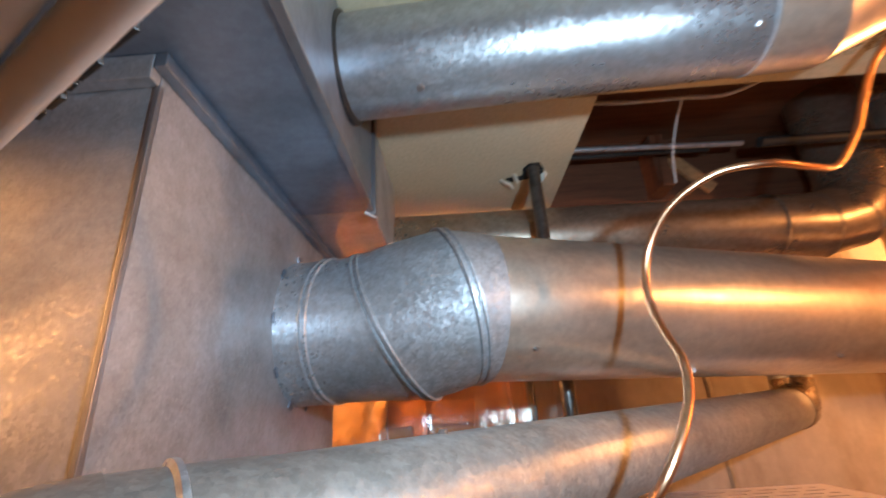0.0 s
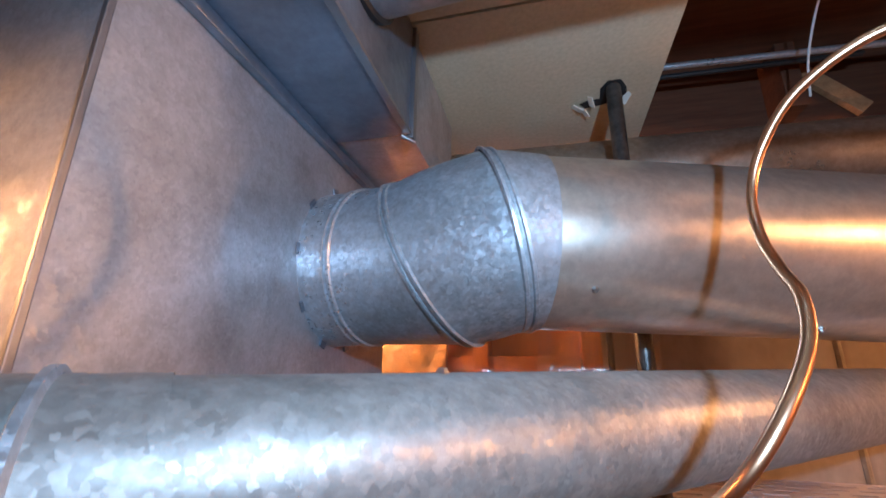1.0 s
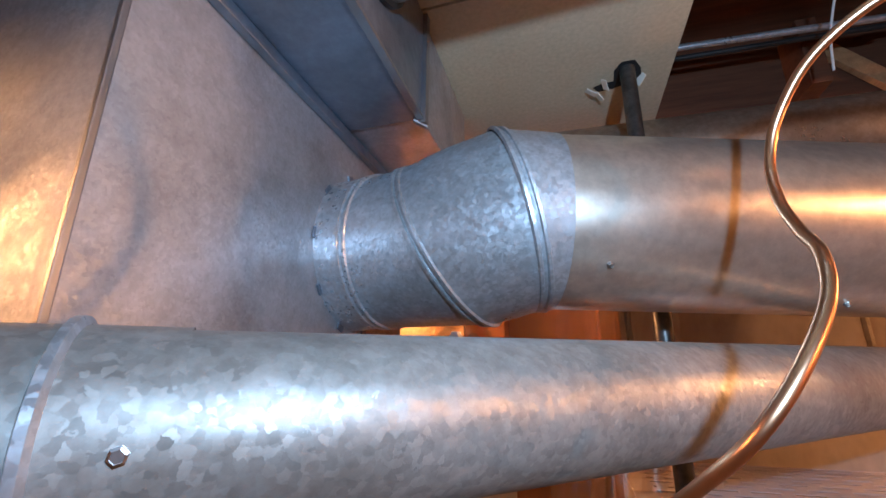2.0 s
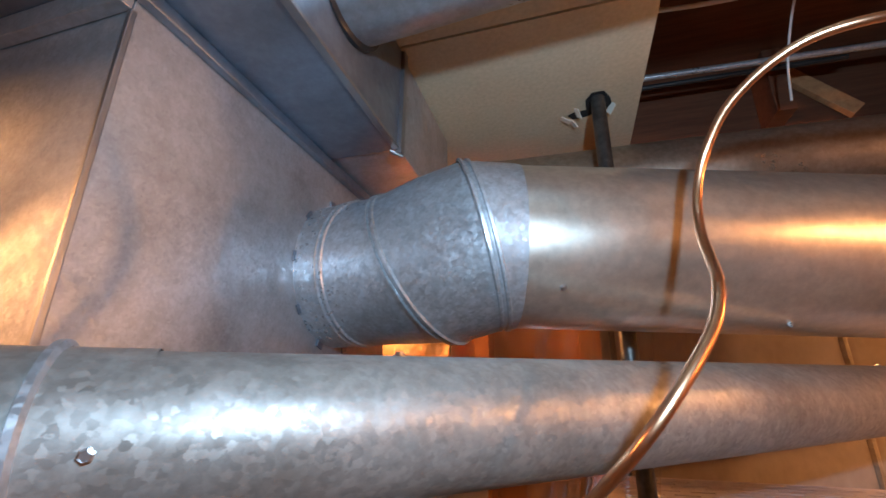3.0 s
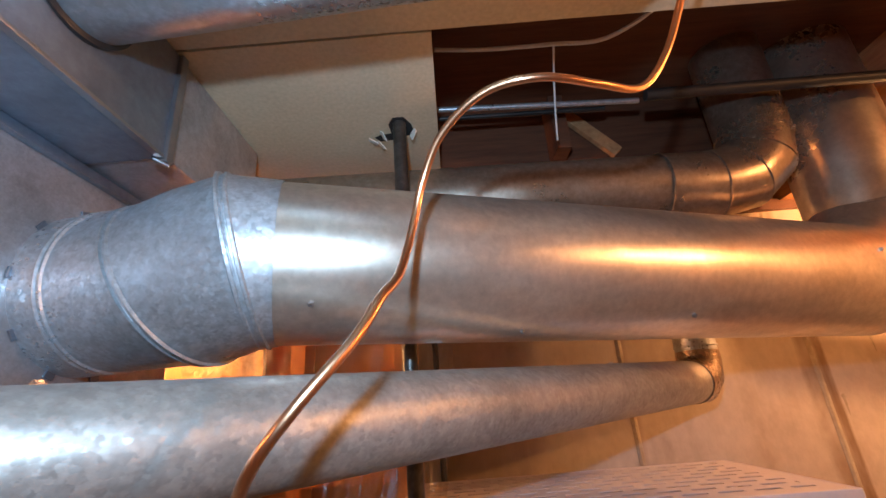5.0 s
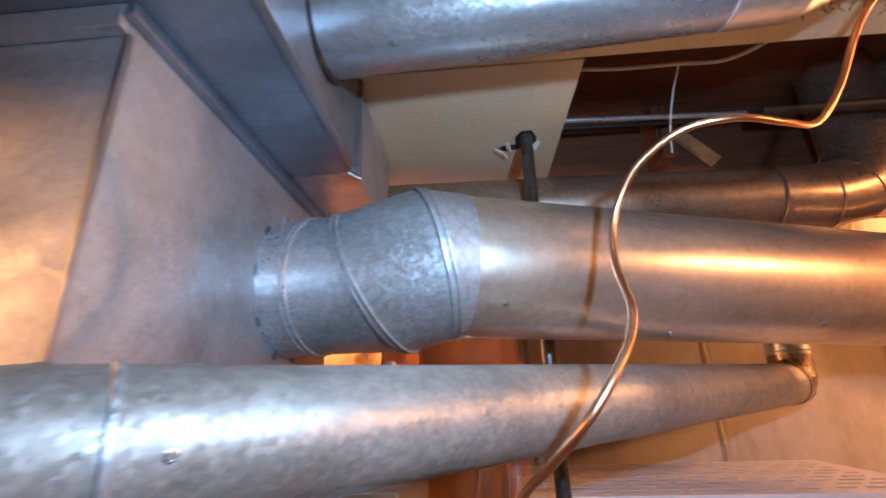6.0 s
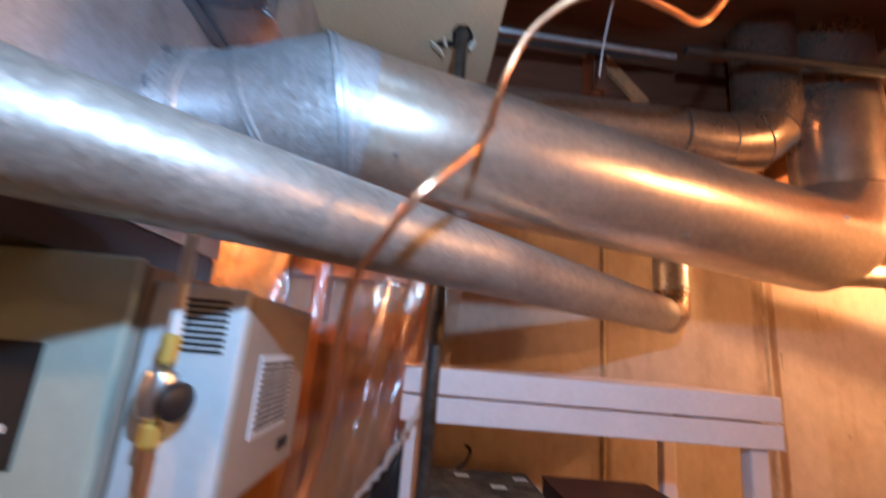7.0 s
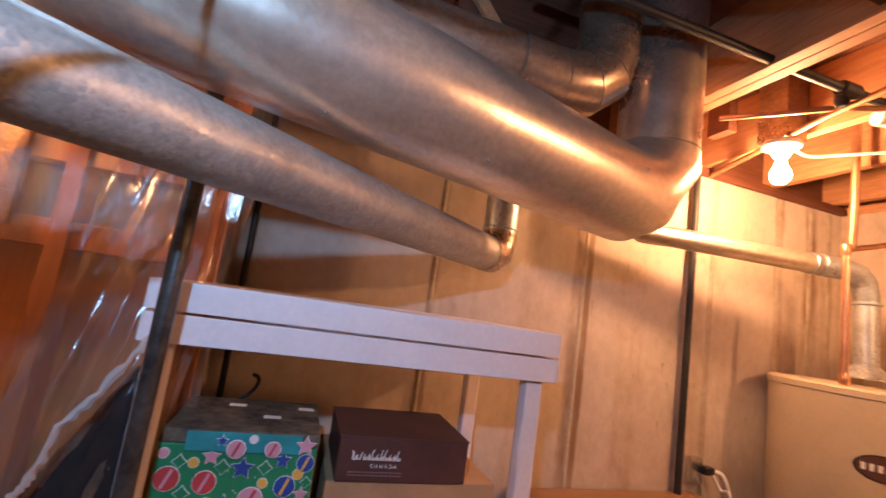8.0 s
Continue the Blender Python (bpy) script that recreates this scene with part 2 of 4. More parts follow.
# browner and darker than the other zinc
GALV_BROWN = galvanized("galvanized_brown", (0.47, 0.36, 0.27), 120, 0.32, 0.10, 0.3, 0.0025, 0.02, 0.0, 0.25, 0.78)
SEAM = simple("crimped_seam", (0.35, 0.35, 0.36), 0.4, 0.9)
SCREW = simple("zinc_screw", (0.55, 0.55, 0.56), 0.3, 1.0)
COPPER = simple("copper", (0.80, 0.43, 0.25), 0.3, 1.0, 120, 0.0001, 0.2)
COPPER_OLD = simple("copper_aged", (0.50, 0.26, 0.14), 0.45, 0.9, 120, 0.0001, 0.3)
POST_STEEL = matte("worn_black_steel", [(0.35, (0.05, 0.047, 0.045)), (0.7, (0.13, 0.125, 0.12))], 30, 0.36, 140, 0.0006, 0.5, 0.7)
IRON = simple("black_iron", (0.035, 0.033, 0.032), 0.5, 0.4, 90, 0.0004, 0.4)
PVC = simple("white_pvc", (0.72, 0.70, 0.68), 0.35, 0.0, 60, 0.0001, 0.05)
INK = simple("black_ink", (0.02, 0.02, 0.02), 0.6)
DRYWALL = matte("drywall_paper", [(0.3, (0.55, 0.45, 0.30)), (0.7, (0.63, 0.53, 0.37))], 3, 0.9, 120, 0.0003)
HEM = simple("milky_plastic_edge", (0.50, 0.40, 0.36), 0.3)
TORN = simple("torn_paper", (0.8, 0.76, 0.66), 0.9)
# joist-bay shade put into the colour of the x joists and the subfloor
JOIST_X_SHADED = wood("joist_timber_shaded", (0.09, 0.03, 0.016), (0.18, 0.068, 0.034), "x")
# paler copy of the same timber, with the lamplight in its colour
JOIST_Y_LIT = wood("joist_timber_across_lit", (0.40, 0.17, 0.075), (0.62, 0.32, 0.15), "y")
STUD = wood("stud_timber", (0.50, 0.16, 0.05), (0.66, 0.25, 0.08), "z")
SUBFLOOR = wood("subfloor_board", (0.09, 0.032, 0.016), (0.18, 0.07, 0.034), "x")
PANEL_WOOD = wood("partition_board", (0.62, 0.22, 0.035), (0.80, 0.34, 0.06), "z")


def streaked(m, dark, across=7.0, along=0.5):
    """Adds runs of brown water stain down an upright face."""
    nodes, links = m.node_tree.nodes, m.node_tree.links
    bsdf = nodes["Principled BSDF"]
    was = bsdf.inputs["Base Color"].links[0].from_socket
    run = noise_node(nodes, links, 1.0, 4, 0.6, (across, across, along))
    blot = noise_node(nodes, links, 2.3, 5, 0.7)
    both = nodes.new("ShaderNodeMath")
    both.operation = "MULTIPLY_ADD"
    both.inputs[1].default_value = 0.6
    links.new(blot.outputs["Fac"], both.inputs[0])
    half = nodes.new("ShaderNodeMath")
    half.operation = "MULTIPLY"
    half.inputs[1].default_value = 0.6
    links.new(run.outputs["Fac"], half.inputs[0])
    links.new(half.outputs[0], both.inputs[2])
    tone = ramp(nodes, [(0.44, dark), (0.60, (1.0, 1.0, 1.0))])
    links.new(both.outputs[0], tone.inputs[0])
    links.new(mixed(nodes, links, was, tone.outputs[0], 0.5, "MULTIPLY"), bsdf.inputs["Base Color"])
    return m


CONCRETE = streaked(matte("cast_concrete", [(0.22, (0.38, 0.29, 0.21)), (0.40, (0.50, 0.41, 0.33)), (0.6, (0.55, 0.46, 0.38)), (0.8, (0.60, 0.52, 0.44))], 3.0, 0.9, 24, 0.002, 0.5, 0.0, (1.3, 1.3, 0.9), grit=0.9), (0.66, 0.55, 0.42))


def banded(m, bands, dark):
    """Adds upright damp stains with wavering edges: place along x, half width, depth of tone."""
    nodes, links = m.node_tree.nodes, m.node_tree.links
    bsdf = nodes["Principled BSDF"]
    col = bsdf.inputs["Base Color"].links[0].from_socket
    co, axes = nodes.new("ShaderNodeTexCoord"), nodes.new("ShaderNodeSeparateXYZ")
    links.new(co.outputs["Object"], axes.inputs[0])
    sway = noise_node(nodes, links, 1.0, 5, 0.7, (9.0, 9.0, 3.0))
    gaps = noise_node(nodes, links, 1.0, 4, 0.6, (6.0, 6.0, 2.2))
    for x, half, depth in bands:
        off = nodes.new("ShaderNodeMath")
        off.operation = "MULTIPLY_ADD"
        off.inputs[1].default_value = half * 1.6
        links.new(sway.outputs["Fac"], off.inputs[0])
        links.new(axes.outputs[0], off.inputs[2])
        gone = nodes.new("ShaderNodeMath")
        gone.operation = "SUBTRACT"
        gone.inputs[1].default_value = x + half * 0.8
        links.new(off.outputs[0], gone.inputs[0])
        far = nodes.new("ShaderNodeMath")
        far.operation = "ABSOLUTE"
        links.new(gone.outputs[0], far.inputs[0])
        edge = nodes.new("ShaderNodeMapRange")
        edge.inputs["From Min"].default_value, edge.inputs["From Max"].default_value = half * 1.25, half * 0.55
        edge.inputs["To Max"].default_value = depth
        links.new(far.outputs[0], edge.inputs[0])
        holes = nodes.new("ShaderNodeMapRange")
        holes.inputs["From Min"].default_value, holes.inputs["From Max"].default_value = 0.36, 0.60
        links.new(gaps.outputs["Fac"], holes.inputs[0])
        both = nodes.new("ShaderNodeMath")
        both.operation = "MULTIPLY"
        links.new(edge.outputs[0], both.inputs[0])
        links.new(holes.outputs[0], both.inputs[1])
        col = mixed(nodes, links, col, dark, both.outputs[0])
    links.new(col, bsdf.inputs["Base Color"])
    return m


banded(CONCRETE, [(0.612, 0.018, 0.6), (1.20, 0.035, 0.8), (1.235, 0.012, 0.8), (1.844, 0.014, 0.7), (2.24, 0.028, 0.9), (2.44, 0.045, 0.95), (2.57, 0.022, 0.7)], (0.20, 0.11, 0.055))
# tone chosen for the fill and reflections the unseen walls throw on the metal
CONCRETE_UNSEEN = matte("unseen_wall_concrete", [(0.3, (0.24, 0.20, 0.16)), (0.7, (0.36, 0.31, 0.26))], 2.2, 0.9, 35, 0.002, 0.5)
SEAM_GROUT = matte("seam_grout", [(0.3, (0.34, 0.26, 0.18)), (0.7, (0.52, 0.45, 0.36))], 12, 0.95, 60, 0.003, 0.7)
FLOOR = matte("concrete_floor", [(0.3, (0.18, 0.165, 0.15)), (0.7, (0.28, 0.26, 0.24))], 2, 0.85, 40, 0.001)
SHELF = simple("white_plastic", (0.74, 0.66, 0.67), 0.45, 0.0, 90, 0.0002, 0.05)
CARD_BROWN = simple("dark_brown_card", (0.085, 0.035, 0.03), 0.5, 0.0, 90, 0.0002, 0.2)
CARDBOARD = simple("cardboard", (0.42, 0.25, 0.13), 0.85, 0.0, 60, 0.0004, 0.12)
GREEN = simple("green_gift_paper", (0.03, 0.22, 0.10), 0.3, 0.0, 60, 0.0006, 0.2)
TEAL = simple("teal_foil", (0.06, 0.38, 0.42), 0.2, 0.3, 40, 0.0006, 0.25)
DARKTOP = matte("dusty_dark_lid", [(0.35, (0.03, 0.027, 0.022)), (0.65, (0.16, 0.13, 0.09))], 22, 0.8, 80, 0.001)
BLUE = simple("blue_print", (0.03, 0.07, 0.30), 0.4)
RED = simple("red_print", (0.50, 0.06, 0.06), 0.4)
PINK = simple("pink_print", (0.62, 0.30, 0.38), 0.4)
PINKISH = simple("faint_print", (0.22, 0.13, 0.12), 0.6)
YELLOW = simple("yellow_print", (0.75, 0.42, 0.08), 0.4)
WHITE = simple("white_print", (0.78, 0.76, 0.74), 0.6)
BAG = simple("black_bag_plastic", (0.02, 0.021, 0.024), 0.14, 0.0, 30, 0.006, 0.2)
FURNACE = simple("pale_green_enamel", (0.40, 0.50, 0.45), 0.4, 0.0, 60, 0.0002, 0.04)
FURN_SIDE = simple("taupe_enamel", (0.34, 0.29, 0.24), 0.45, 0.0, 60, 0.0002, 0.06)
BOXBLUE = simple("pale_blue_enamel", (0.58, 0.63, 0.66), 0.4, 0.0, 60, 0.0002, 0.04)
SLOT = simple("dark_slot", (0.02, 0.02, 0.02), 0.8)
BRASS = simple("yellow_sealed_brass", (0.62, 0.42, 0.10), 0.45, 0.4)
CHROME = simple("valve_metal", (0.6, 0.6, 0.6), 0.25, 0.9)
RUBBER = simple("black_plastic", (0.015, 0.015, 0.016), 0.4)
HEATER = simple("beige_enamel", (0.56, 0.47, 0.34), 0.35, 0.0, 60, 0.0002, 0.05)
BENCH = wood("bench_top_wood", (0.22, 0.11, 0.05), (0.38, 0.21, 0.11), "x", 0.35)
PLASTIC = film_sheet("clear_poly_sheet", (0.97, 0.92, 0.86), 0.16)
GOLD = matte("foil_faced_insulation", [(0.3, (0.30, 0.13, 0.03)), (0.7, (0.52, 0.27, 0.08))], 14, 0.35, 40, 0.012, 0.9, 0.2)
FLUFF = matte("mineral_wool", [(0.3, (0.20, 0.13, 0.07)), (0.7, (0.40, 0.28, 0.15))], 30, 0.95, 90, 0.01, 1.0)
BULB = glow("lit_bulb", WARM, BULB_GLOW)
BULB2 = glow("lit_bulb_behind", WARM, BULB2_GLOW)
FILL_BULB = glow("partition_fill_bulb", WARM, FILL_BULB_GLOW)
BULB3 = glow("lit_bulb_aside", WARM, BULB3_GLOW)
PORCELAIN = simple("white_porcelain", (0.78, 0.74, 0.68), 0.3)


# ---- shapes ----
def finish(name, bm, mat, smooth=False, angle=40):
    me = bpy.data.meshes.new(name)
    bmesh.ops.recalc_face_normals(bm, faces=bm.faces[:])
    if smooth:
        lim = radians(angle)
        for f in bm.faces:
            f.smooth = True
        for e in bm.edges:
            e.smooth = len(e.link_faces) != 2 or e.calc_face_angle(0) < lim
    bm.to_mesh(me)
    bm.free()
    me.materials.append(mat)
    return me


def thing(name, place=(0, 0, 0), label="", category="", group="", kind=""):
    ob = new(name)
    ob.empty_display_size = 0.05
    ob.location = place
    return tagged(ob, label, category, group, kind)


def part(name, bm, mat, parent=None, label="", smooth=False, angle=40):
    """One mesh in world coordinates, hung under its thing."""
    ob = new(name, finish(name, bm, mat, smooth, angle))
    if parent is not None:
        ob.parent = parent
        ob.matrix_parent_inverse = Matrix.Translation(-parent.location)
    return tagged(ob, label)


def box(lo, hi, bevel=0.002, bm=None, m=None):
    made = bmesh.new()
    r = bmesh.ops.create_cube(made, size=1)
    lo, hi = Vector(lo), Vector(hi)
    for v in r["verts"]:
        v.co = Vector([lo[i] + (v.co[i] + 0.5) * (hi[i] - lo[i]) for i in range(3)])
    if bevel:
        bmesh.ops.bevel(made, geom=made.edges[:], offset=min(bevel, min(hi - lo) * 0.3), segments=2, affect="EDGES", profile=0.6)
    if m is not None:
        bmesh.ops.transform(made, matrix=m, verts=made.verts)
    if bm is None:
        return made
    me = bpy.data.meshes.new("joined")
    made.to_mesh(me)
    made.free()
    bm.from_mesh(me)
    bpy.data.meshes.remove(me)
    return bm


def sweep(path, r, n=32, caps=True, radii=None, bm=None):
    """A round section along a path, mitred at its corners."""
    bm = bm or bmesh.new()
    pts = [Vector(p) for p in path]
    dirs = [(b - a).normalized() for a, b in zip(pts, pts[1:])]
    side = dirs[0].orthogonal().normalized()
    rings = []
    for i, p in enumerate(pts):
        a, b = dirs[max(i - 1, 0)], dirs[min(i, len(dirs) - 1)]
        if i:
            side = (side - b * side.dot(b))
            side = side.normalized() if side.length > 1e-5 else b.orthogonal().normalized()
        up = b.cross(side)
        nrm = (a + b).normalized()
        rr = radii[i] if radii else r
        ring = []
        for k in range(n):
            t = 2 * math.pi * k / n
            off = side * math.cos(t) * rr + up * math.sin(t) * rr
            if 0 < i < len(pts) - 1:
                off = off - b * (off.dot(nrm) / max(b.dot(nrm), 0.2))
            ring.append(bm.verts.new(p + off))
        rings.append(ring)
    for r0, r1 in zip(rings, rings[1:]):
        for k in range(n):
            bm.faces.new((r0[k], r0[(k + 1) % n], r1[(k + 1) % n], r1[k]))
    if caps:
        bm.faces.new(rings[0][::-1])
        bm.faces.new(rings[-1])
    return bm


def band(centre, axis, r, width=0.006, height=0.0025, n=48, tilt=None):
    """A raised bead round a duct."""
    bm = bmesh.new()
    axis = Vector(axis).normalized()
    nrm = Vector(tilt).normalized() if tilt is not None else axis
    side = axis.orthogonal().normalized()
    up = axis.cross(side)
    c = Vector(centre)
    prof = [(-width / 2, -0.001), (-width / 4, height), (width / 4, height), (width / 2, -0.001)]
    rows = []
    for k in range(n):
        t = 2 * math.pi * k / n
        d = side * math.cos(t) + up * math.sin(t)
        row = []
        for w, h in prof:
            off = d * (r + h)
            off = off - axis * (off.dot(nrm) / axis.dot(nrm)) + axis * w
            row.append(bm.verts.new(c + off))
        rows.append(row)
    for k in range(n):
        a, b = rows[k], rows[(k + 1) % n]
        for j in range(3):
            bm.faces.new((a[j], a[j + 1], b[j + 1], b[j]))
    return bm


def curve(points, steps=8):
    """A smooth line through the points."""
    p = [Vector(q) for q in points]
    p = [p[0] * 2 - p[1]] + p + [p[-1] * 2 - p[-2]]
    out = []
    for i in range(1, len(p) - 2):
        for k in range(steps):
            t = k / steps
            out.append(0.5 * ((2 * p[i]) + (p[i + 1] - p[i - 1]) * t + (2 * p[i - 1] - 5 * p[i] + 4 * p[i + 1] - p[i + 2]) * t * t
                              + (3 * p[i] - p[i - 1] - 3 * p[i + 1] + p[i + 2]) * t ** 3))
    out.append(p[-2])
    return out


def lathe(profile, centre, n=32, axis=(0, 0, 1)):
    bm = bmesh.new()
    q = Vector((0, 0, 1)).rotation_difference(Vector(axis))
    c = Vector(centre)
    rows = []
    for r, z in profile:
        rows.append([bm.verts.new(c + q @ Vector((r * math.cos(2 * math.pi * k / n), r * math.sin(2 * math.pi * k / n), z))) for k in range(n)])
    for a, b in zip(rows, rows[1:]):
        for k in range(n):
            bm.faces.new((a[k], a[(k + 1) % n], b[(k + 1) % n], b[k]))
    bm.faces.new(rows[0][::-1])
    bm.faces.new(rows[-1])
    return bm


def prism(outline, lo, hi, axis="y"):
    """A flat outline of (u, v) pairs given thickness along one axis."""
    bm = bmesh.new()
    put = {"y": lambda u, v, w: (u, w, v), "x": lambda u, v, w: (w, u, v), "z": lambda u, v, w: (u, v, w)}[axis]
    a = [bm.verts.new(put(u, v, lo)) for u, v in outline]
    b = [bm.verts.new(put(u, v, hi)) for u, v in outline]
    bm.faces.new(a)
    bm.faces.new(b[::-1])
    n = len(a)
    for k in range(n):
        bm.faces.new((a[k], a[(k + 1) % n], b[(k + 1) % n], b[k]))
    return bm


def screw(centre, axis, r, parent, name="screw"):
    return part(name, lathe([(r * 1.3, -0.001), (r * 1.3, 0.0006), (r * 1.0, 0.0009), (r * 0.97, 0.0026), (r * 0.7, 0.0030), (r * 0.66, 0.0022), (r * 0.2, 0.0022)], centre, 6, axis), SCREW, parent)


def slab(name, lo, hi, mat, label, category, kind="structure", bevel=0.0):
    return tagged(part(name, box(lo, hi, bevel), mat), label, category, kind=kind)


# ---- the room's shell ----
WALL_Y = 0.63
slab("floor", (-3.0, -3.2, -0.1), (2.65, WALL_Y, 0.0), FLOOR, "grey bare concrete basement floor", "floor")
back = slab("wall_north", (-3.0, WALL_Y, 0.0), (2.75, WALL_Y + 0.2, 2.27), CONCRETE, "stained cast concrete basement wall with form seams", "wall")
slab("wall_east", (2.65, -3.2, 0.0), (2.85, WALL_Y, 2.27), CONCRETE, "bare cast concrete basement wall", "wall")
# west and south walls are unseen, added to close the room and bounce light
slab("wall_west", (-3.2, -3.2, 0.0), (-3.0, WALL_Y, 2.54), CONCRETE_UNSEEN, "bare cast concrete basement wall", "wall")
slab("wall_south", (-3.0, -3.4, 0.0), (2.65, -3.2, 2.54), CONCRETE_UNSEEN, "bare cast concrete basement wall", "wall")
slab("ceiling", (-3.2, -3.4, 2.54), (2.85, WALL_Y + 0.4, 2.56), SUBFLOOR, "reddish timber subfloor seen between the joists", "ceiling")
slab("sill_plate", (-3.0, WALL_Y - 0.02, 2.27), (2.65, WALL_Y + 0.12, 2.31), JOIST_X_SHADED, "timber sill plate on top of the concrete wall", "sill", bevel=0.002)
slab("rim_joist", (-3.0, WALL_Y + 0.02, 2.31), (2.65, WALL_Y + 0.06, 2.54), JOIST_X_SHADED, "timber rim joist above the concrete wall", "joist")
slab("sill_plate", (2.652, -3.2, 2.272), (2.85, WALL_Y - 0.022, 2.312), JOIST_Y_LIT, "timber sill plate on top of the concrete wall", "sill", bevel=0.002)
slab("rim_joist", (2.69, -3.2, 2.314), (2.73, WALL_Y + 0.018, 2.539), JOIST_Y_LIT, "timber rim joist above the concrete wall", "joist")
for k, x in enumerate((-0.03, 0.612, 1.21, 1.844, 2.235, 2.44, 2.57)):
    w = 0.014 if k < 4 else 0.022
    ridge = [(x - w, WALL_Y + 0.004), (x - w * 0.7, WALL_Y - 0.0012), (x - w * 0.1, WALL_Y - 0.0035), (x + w * 0.4, WALL_Y - 0.002), (x + w, WALL_Y + 0.004)]
    part("form_seam", prism(ridge, 0.0, 2.265, "z"), SEAM_GROUT, back, "rough brownish form seam")
rng = random.Random(4)
for k in range(13):
    x, z = ((1.476, 1.39), (1.645, 1.37), (1.473, 1.82), (1.41, 1.83))[k] if k < 4 else (rng.uniform(0.7, 2.5), rng.uniform(1.05, 2.0))
    r = rng.uniform(0.003, 0.008)
    part("tie_hole", lathe([(r, -0.002), (r * 1.2, 0.001), (r * 0.5, 0.0014)], (x, WALL_Y - 0.001, z), 9, (0, -1, 0)), SEAM_GROUT, back)
    part("rust_run", prism([(x - r * 0.7, z), (x + r * 0.6, z), (x + r * 0.5, z - r * 3), (x + r * 0.1, z - r * rng.uniform(4, 9)), (x - r * 0.5, z - r * 2)], WALL_Y - 0.0008, WALL_Y + 0.002), SEAM_GROUT, back, "brown rust run")

# ceiling boards and joists
card = slab("ceiling_board", (-0.62, -0.24, 2.30), (0.085, 0.24, 2.312), DRYWALL, "cream drywall ceiling board with a torn pipe hole", "ceiling board", bevel=0.001)
slab("ceiling_board", (-0.62, -3.0, 2.302), (0.98, -0.243, 2.314), DRYWALL, "cream drywall ceiling board under the joists", "ceiling board", bevel=0.001)
# the board is not cut: the hole's inner shade is a flat dark patch
part("pipe_hole_shade", prism([(-0.062, 0.045), (-0.05, 0.062), (-0.02, 0.058), (0.0, 0.05), (0.018, 0.045), (0.03, 0.03), (0.026, 0.004), (0.012, -0.022), (-0.012, -0.022), (-0.024, 0.0), (-0.022, 0.034), (-0.046, 0.036)], 2.2992, 2.2999, "z"), SLOT, card, "flat dark patch shaped like a torn hole")
for (x, y, a) in ((-0.066, 0.05, 0.4), (-0.04, 0.03, 1.2), (0.028, 0.03, 2.0), (-0.05, 0.066, 0.9)):
    m = pose(x, y, 2.292, 40 * a, 25, 60 * a)
    part("torn_flap", box((-0.012, -0.008, -0.001), (0.012, 0.008, 0.001), 0, m=m), TORN, card, "curled torn paper")
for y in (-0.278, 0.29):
    slab("joist", (-2.4, y, 2.316), (1.27, y + 0.038, 2.54), JOIST_X_SHADED, "reddish-brown timber floor joist", "joist", bevel=0.002)
slab("header_joist", (1.27, -3.0, 2.30), (1.308, WALL_Y + 0.02, 2.54), JOIST_Y_LIT, "timber header joist catching the lamplight", "joist", bevel=0.002)
slab("header_joist", (1.311, -3.0, 2.30), (1.349, WALL_Y + 0.02, 2.54), JOIST_Y_LIT, "timber header joist catching the lamplight", "joist", bevel=0.002)
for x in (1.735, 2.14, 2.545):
    slab("joist", (x, -3.0, 2.305), (x + 0.038, WALL_Y + 0.02, 2.54), JOIST_Y_LIT, "warm lit timber floor joist", "joist", bevel=0.002)
for x, y in ((0.40, 0.20), (1.56, 0.35)):
    slab("bridging_block", (x, y, 2.33), (x + 0.04, y + 0.09, 2.5), JOIST_X_SHADED, "short timber block between the joists", "block", kind="", bevel=0.002)

tagged(part("bridging_brace", box((-0.10, -0.009, -0.018), (0.10, 0.009, 0.018), 0.002, m=pose(0.525, 0.277, 2.42, 0, 48, 0)), JOIST_Y_LIT), "pale diagonal bridging strip nailed between the joists", "brace")


# ---- rectangular trunk duct and plenum ----
trunk = thing("trunk_duct", (-0.55, -0.8, 2.10), "dark blue-grey galvanized rectangular trunk duct under the ceiling", "duct")
# front section has a darker, bluer sheet than the rear one
part("front_section", box((-1.3, -2.4, 2.099), (-0.343, -0.231, 2.296), 0.002), GALV_BLUE, trunk)
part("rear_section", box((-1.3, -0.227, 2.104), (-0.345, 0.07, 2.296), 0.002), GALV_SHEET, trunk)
part("drive_cleat", box((-0.347, -0.238, 2.090), (-0.336, -0.222, 2.297), 0.002), SEAM, trunk, "folded steel drive cleat")
part("lower_hem", box((-0.350, -2.4, 2.094), (-0.339, -0.24, 2.100), 0.001), SEAM, trunk, "folded edge")
part("bent_tab", box((-0.012, -0.004, -0.002), (0.012, 0.004, 0.002), 0.001, m=pose(-0.345, -0.236, 2.088, 0, 20, 30)), SCREW, trunk)

plenum = thing("supply_plenum", (-0.75, -0.3, 1.62), "stained galvanized sheet-metal furnace plenum with folded seams", "plenum")
part("casing", box((-1.05, -0.585, 1.70), (-0.480, 0.05, 2.097), 0.0015), GALV_SHEET, plenum)
part("side_flange", box((-0.479, -0.60, 2.082), (-0.467, 0.05, 2.0985), 0.0015), GALV_BLUE, plenum, "folded connecting flange")
part("front_flange", box((-1.05, -0.600, 2.070), (-0.480, -0.586, 2.098), 0.0015), GALV_SHEET, plenum, "folded connecting flange")
part("corner_seam", box((-0.483, -0.5885, 1.70), (-0.4775, -0.582, 2.07), 0.001), SEAM, plenum)
